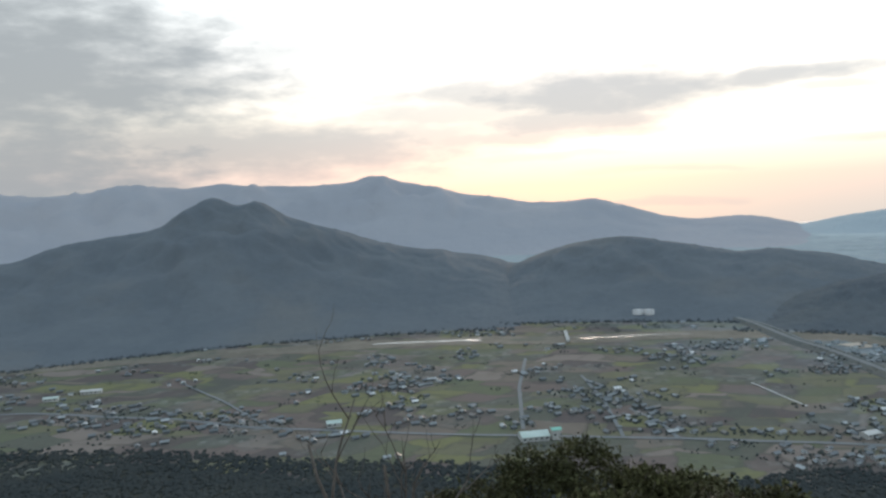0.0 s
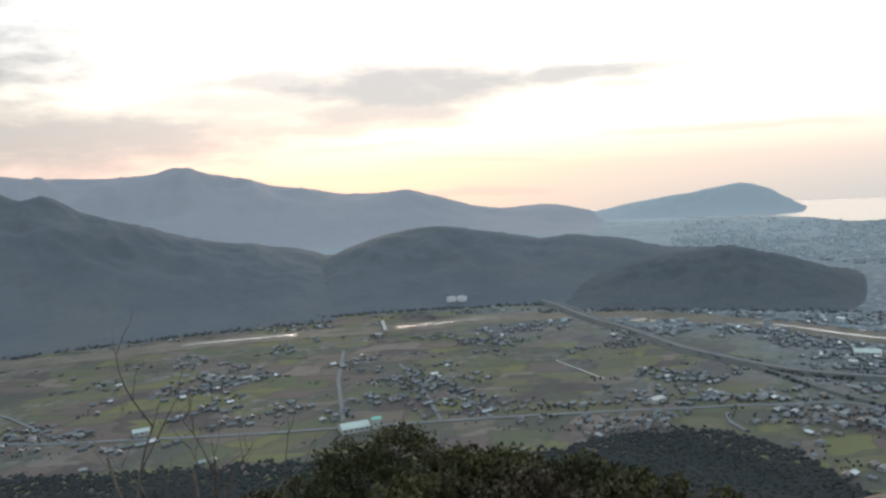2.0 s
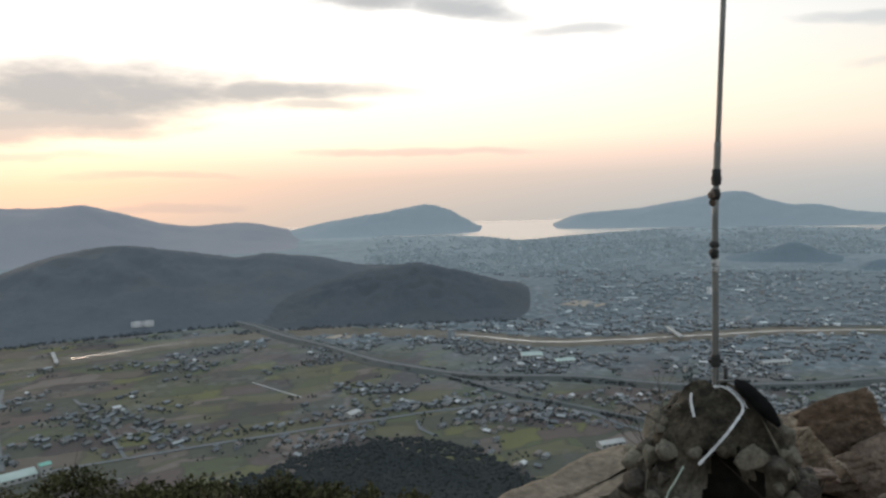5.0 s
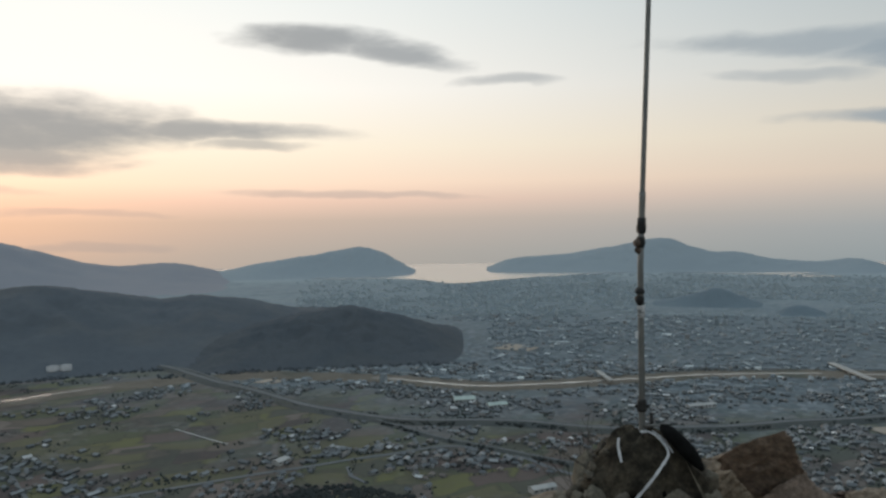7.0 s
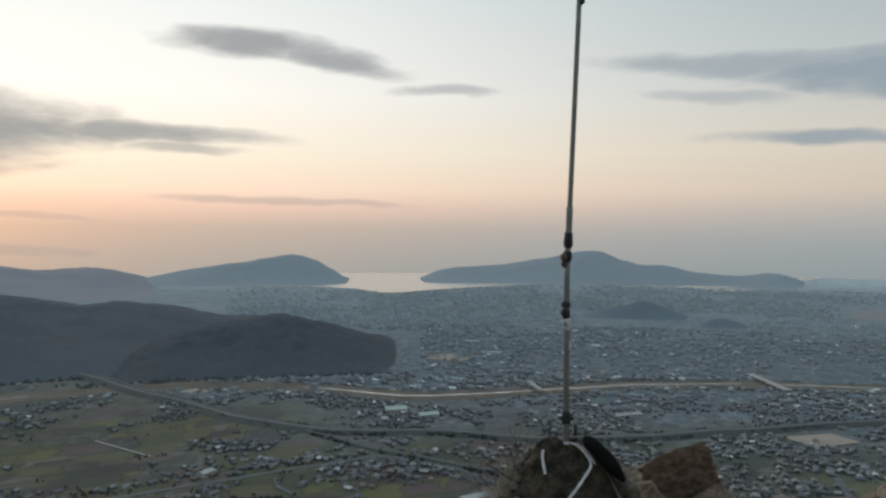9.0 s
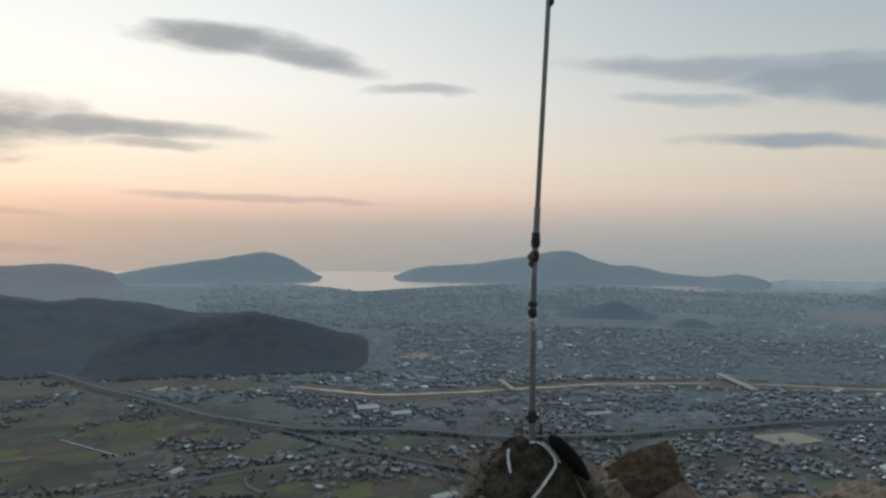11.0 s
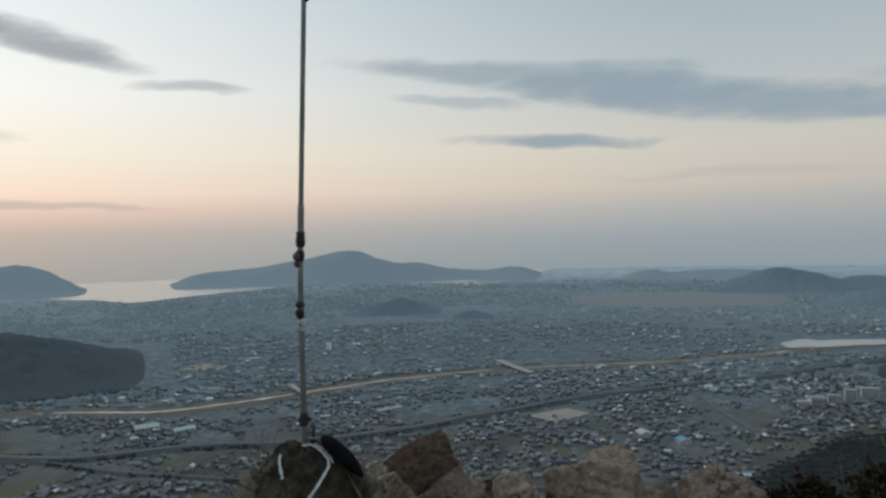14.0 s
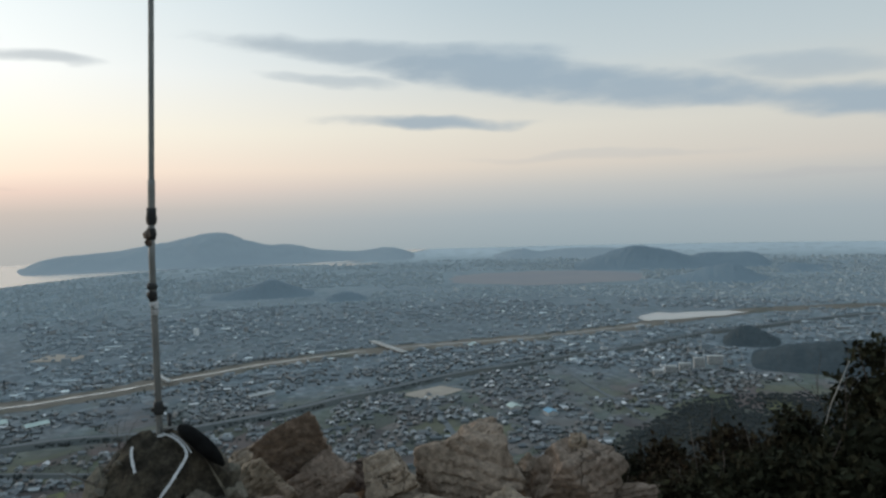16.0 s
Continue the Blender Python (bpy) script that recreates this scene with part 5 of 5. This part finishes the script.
# walls and roofs past this distance take the haze-tinted paints
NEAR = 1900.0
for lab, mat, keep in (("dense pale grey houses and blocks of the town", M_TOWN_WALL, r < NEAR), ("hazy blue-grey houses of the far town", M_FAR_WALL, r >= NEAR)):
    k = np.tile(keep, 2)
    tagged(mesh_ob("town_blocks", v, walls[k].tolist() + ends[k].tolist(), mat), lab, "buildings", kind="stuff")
# roofs of the town, a hand's breadth over the walls
e = np.array([(-.56, -.56, .97), (.56, -.56, .97), (-.56, 0, 1.36), (.56, 0, 1.36), (-.56, .56, .97), (.56, .56, .97)])
q = e[None] * np.stack([w, d, h], -1)[:, None]
q[tall, 2:4, 2] = h[tall, None] * 1.05
q[tall, :2, 2] = h[tall, None] * 1.04
q[tall, 4:, 2] = h[tall, None] * 1.04
x = q[..., 0] * np.cos(a)[:, None] - q[..., 1] * np.sin(a)[:, None] + p[:, 0:1]
y = q[..., 0] * np.sin(a)[:, None] + q[..., 1] * np.cos(a)[:, None] + p[:, 1:2]
v = np.stack([x, y, q[..., 2] + VALLEY], -1).reshape(-1, 3)
off = np.arange(n) * 6
roofs = np.concatenate([off[:, None] + np.array([f]) for f in ((0, 1, 3, 2), (2, 3, 5, 4))])
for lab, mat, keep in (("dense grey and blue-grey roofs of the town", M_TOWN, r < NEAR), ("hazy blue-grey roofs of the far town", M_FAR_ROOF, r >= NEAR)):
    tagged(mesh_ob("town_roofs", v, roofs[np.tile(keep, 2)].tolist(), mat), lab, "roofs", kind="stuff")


# ---- landmarks ----
def box_bm(w, d, h, z=0.0, x=0.0, y=0.0, bevel=0.0):
    bm = bmesh.new()
    bmesh.ops.create_cube(bm, size=1, matrix=Matrix.Translation((x, y, z + h / 2)) @ Matrix.Diagonal((w, d, h, 1)))
    if bevel:
        bmesh.ops.bevel(bm, geom=bm.edges[:], offset=bevel, segments=1, affect="EDGES")
    return bm


def hall(b, r, w, d, h, turn, roof_mat, label, z=VALLEY):
    ob = tagged(new("hall"), label, "building")
    ob.matrix_world = pose(*spot(b, r, z), 0, 0, turn)
    body, roof = gable(w, d, h, h + d * 0.16, 0.6)
    mesh_ob("wall", *body, M_CONCRETE, ob)
    mesh_ob("roof", *roof, roof_mat, ob)
    for k in range(max(2, int(w / 5))):
        part("window", box_bm(2.2, 0.2, 1.3, h * 0.45, -w / 2 + 2.5 + k * 5, -d / 2), M_GLASS, ob, smooth=False)
    return ob


hall(6.2, 662, 25, 17, 4.5, 8, M_PALE, "large hall with a pale green metal roof")
hall(7.9, 662, 8, 7, 9, 8, M_TILE, "tall building with a bright green roof")
hall(43.5, 940, 26, 16, 5, -35, M_PALE, "long factory hall with a pale roof")
hall(46.0, 915, 24, 13, 3.5, -25, M_PALE, "pair of pale greenhouses near the expressway")
hall(61, 940, 36, 9, 4, -28, M_CONCRETE, "long white shed beside the embankment")
hall(77, 1225, 26, 8, 4, -14, M_PALE, "long pale depot near the river")
hall(29.5, 715, 15, 9, 4, 20, M_CONCRETE, "white farm building beside the road")
hall(49.4, 617, 22, 9, 4, -18, M_CONCRETE, "white school hall at the foot of the mountain")
hall(-26, 1010, 24, 8, 4, 12, M_CONCRETE, "long pale greenhouse shed in the fields")
hall(-28.5, 1000, 16, 7, 4, 12, M_PALE, "pale farm shed in the fields")
hall(-9.2, 735, 14, 10, 4, 12, M_PALE, "farm building with a pale roof")
hall(80.2, 820, 15, 12, 4.5, 30, M_PALE, "pale workshop in the suburb")
hall(83, 800, 14, 11, 4, 30, material("blue_metal_roof", (0.16, 0.33, 0.46), (0.2, 0.38, 0.5), 0.1, 0.5, 0.0), "workshop with a blue metal roof")


def apartment(b, r, w, h, turn):
    ob = tagged(new("apartment_building"), "white concrete apartment slab with rows of windows", "building", group="white apartment blocks")
    ob.matrix_world = pose(*spot(b, r), 0, 0, turn)
    part("wall", box_bm(w, 7, h, 0, bevel=0.1), M_CONCRETE, ob, smooth=False)
    part("roof", box_bm(w + 0.8, 7.8, 0.5, h), M_CONCRETE, ob, smooth=False)
    for f in range(int(h / 2.8)):
        part("balcony", box_bm(w - 1, 0.5, 0.9, 0.7 + f * 2.8, 0, -3.75), M_CONCRETE, ob, smooth=False)
        for k in range(int(w / 3)):
            part("window", box_bm(1.8, 0.12, 1.3, 1.3 + f * 2.8, -w / 2 + 1.8 + k * 3, -3.52), M_GLASS, ob, smooth=False)


for b_, r_, w_, h_ in ((91.0, 1000, 13, 8), (91.9, 1015, 15, 11), (92.9, 1035, 15, 11), (93.9, 1060, 14, 14), (95.0, 1090, 20, 12)):
    apartment(b_, r_, w_, h_, -90 + 8)


def bridge(b0, r0, b1, r1, w, label):
    a, c = spot(b0, r0), spot(b1, r1)
    ob = tagged(new("bridge"), label, "bridge")
    ob.matrix_world = pose(*((a + c) / 2), 0, 0, math.degrees(math.atan2((c - a).y, (c - a).x)))
    ln = (c - a).length
    part("deck", box_bm(ln, w, 1.2, 4.0, bevel=0.15), M_CONCRETE, ob, smooth=False)
    for s in (-1, 1):
        part("railing", box_bm(ln, 0.3, 1.0, 5.2, 0, s * (w / 2 - 0.3)), M_CONCRETE, ob, smooth=False)
    n = max(2, int(ln / 18))
    for k in range(n):
        part("pier", box_bm(1.6, w * 0.7, 4.2, -0.2, -ln / 2 + (k + 0.5) * ln / n, bevel=0.2), M_CONCRETE, ob, smooth=False)


bridge(69.4, 1285, 71.9, 1165, 9, "long pale concrete road bridge over the river")
bridge(53.6, 1135, 54.6, 1062, 6, "pale concrete bridge over the river")
bridge(8.9, 1180, 9.1, 1098, 5, "narrow concrete bridge over the dry river")

# white round tanks on the wooded hill
for db in (0.0, 0.75):
    ob = tagged(new("storage_tank"), "low white round tank on the wooded hillside", "tank", group="white tanks")
    ob.location = spot(14.35 + db, 1330, -1330 * math.tan(radians(8.75)))
    bm = bmesh.new()
    bmesh.ops.create_cone(bm, cap_ends=True, segments=32, radius1=9.5, radius2=9.5, depth=13, matrix=Matrix.Translation((0, 0, -3.5)))
    part("shell", bm, M_STRAP, ob)
    bm = bmesh.new()
    bmesh.ops.create_cone(bm, cap_ends=True, segments=32, radius1=9.7, radius2=1.0, depth=1.6, matrix=Matrix.Translation((0, 0, 3.8)))
    part("lid", bm, M_STRAP, ob)
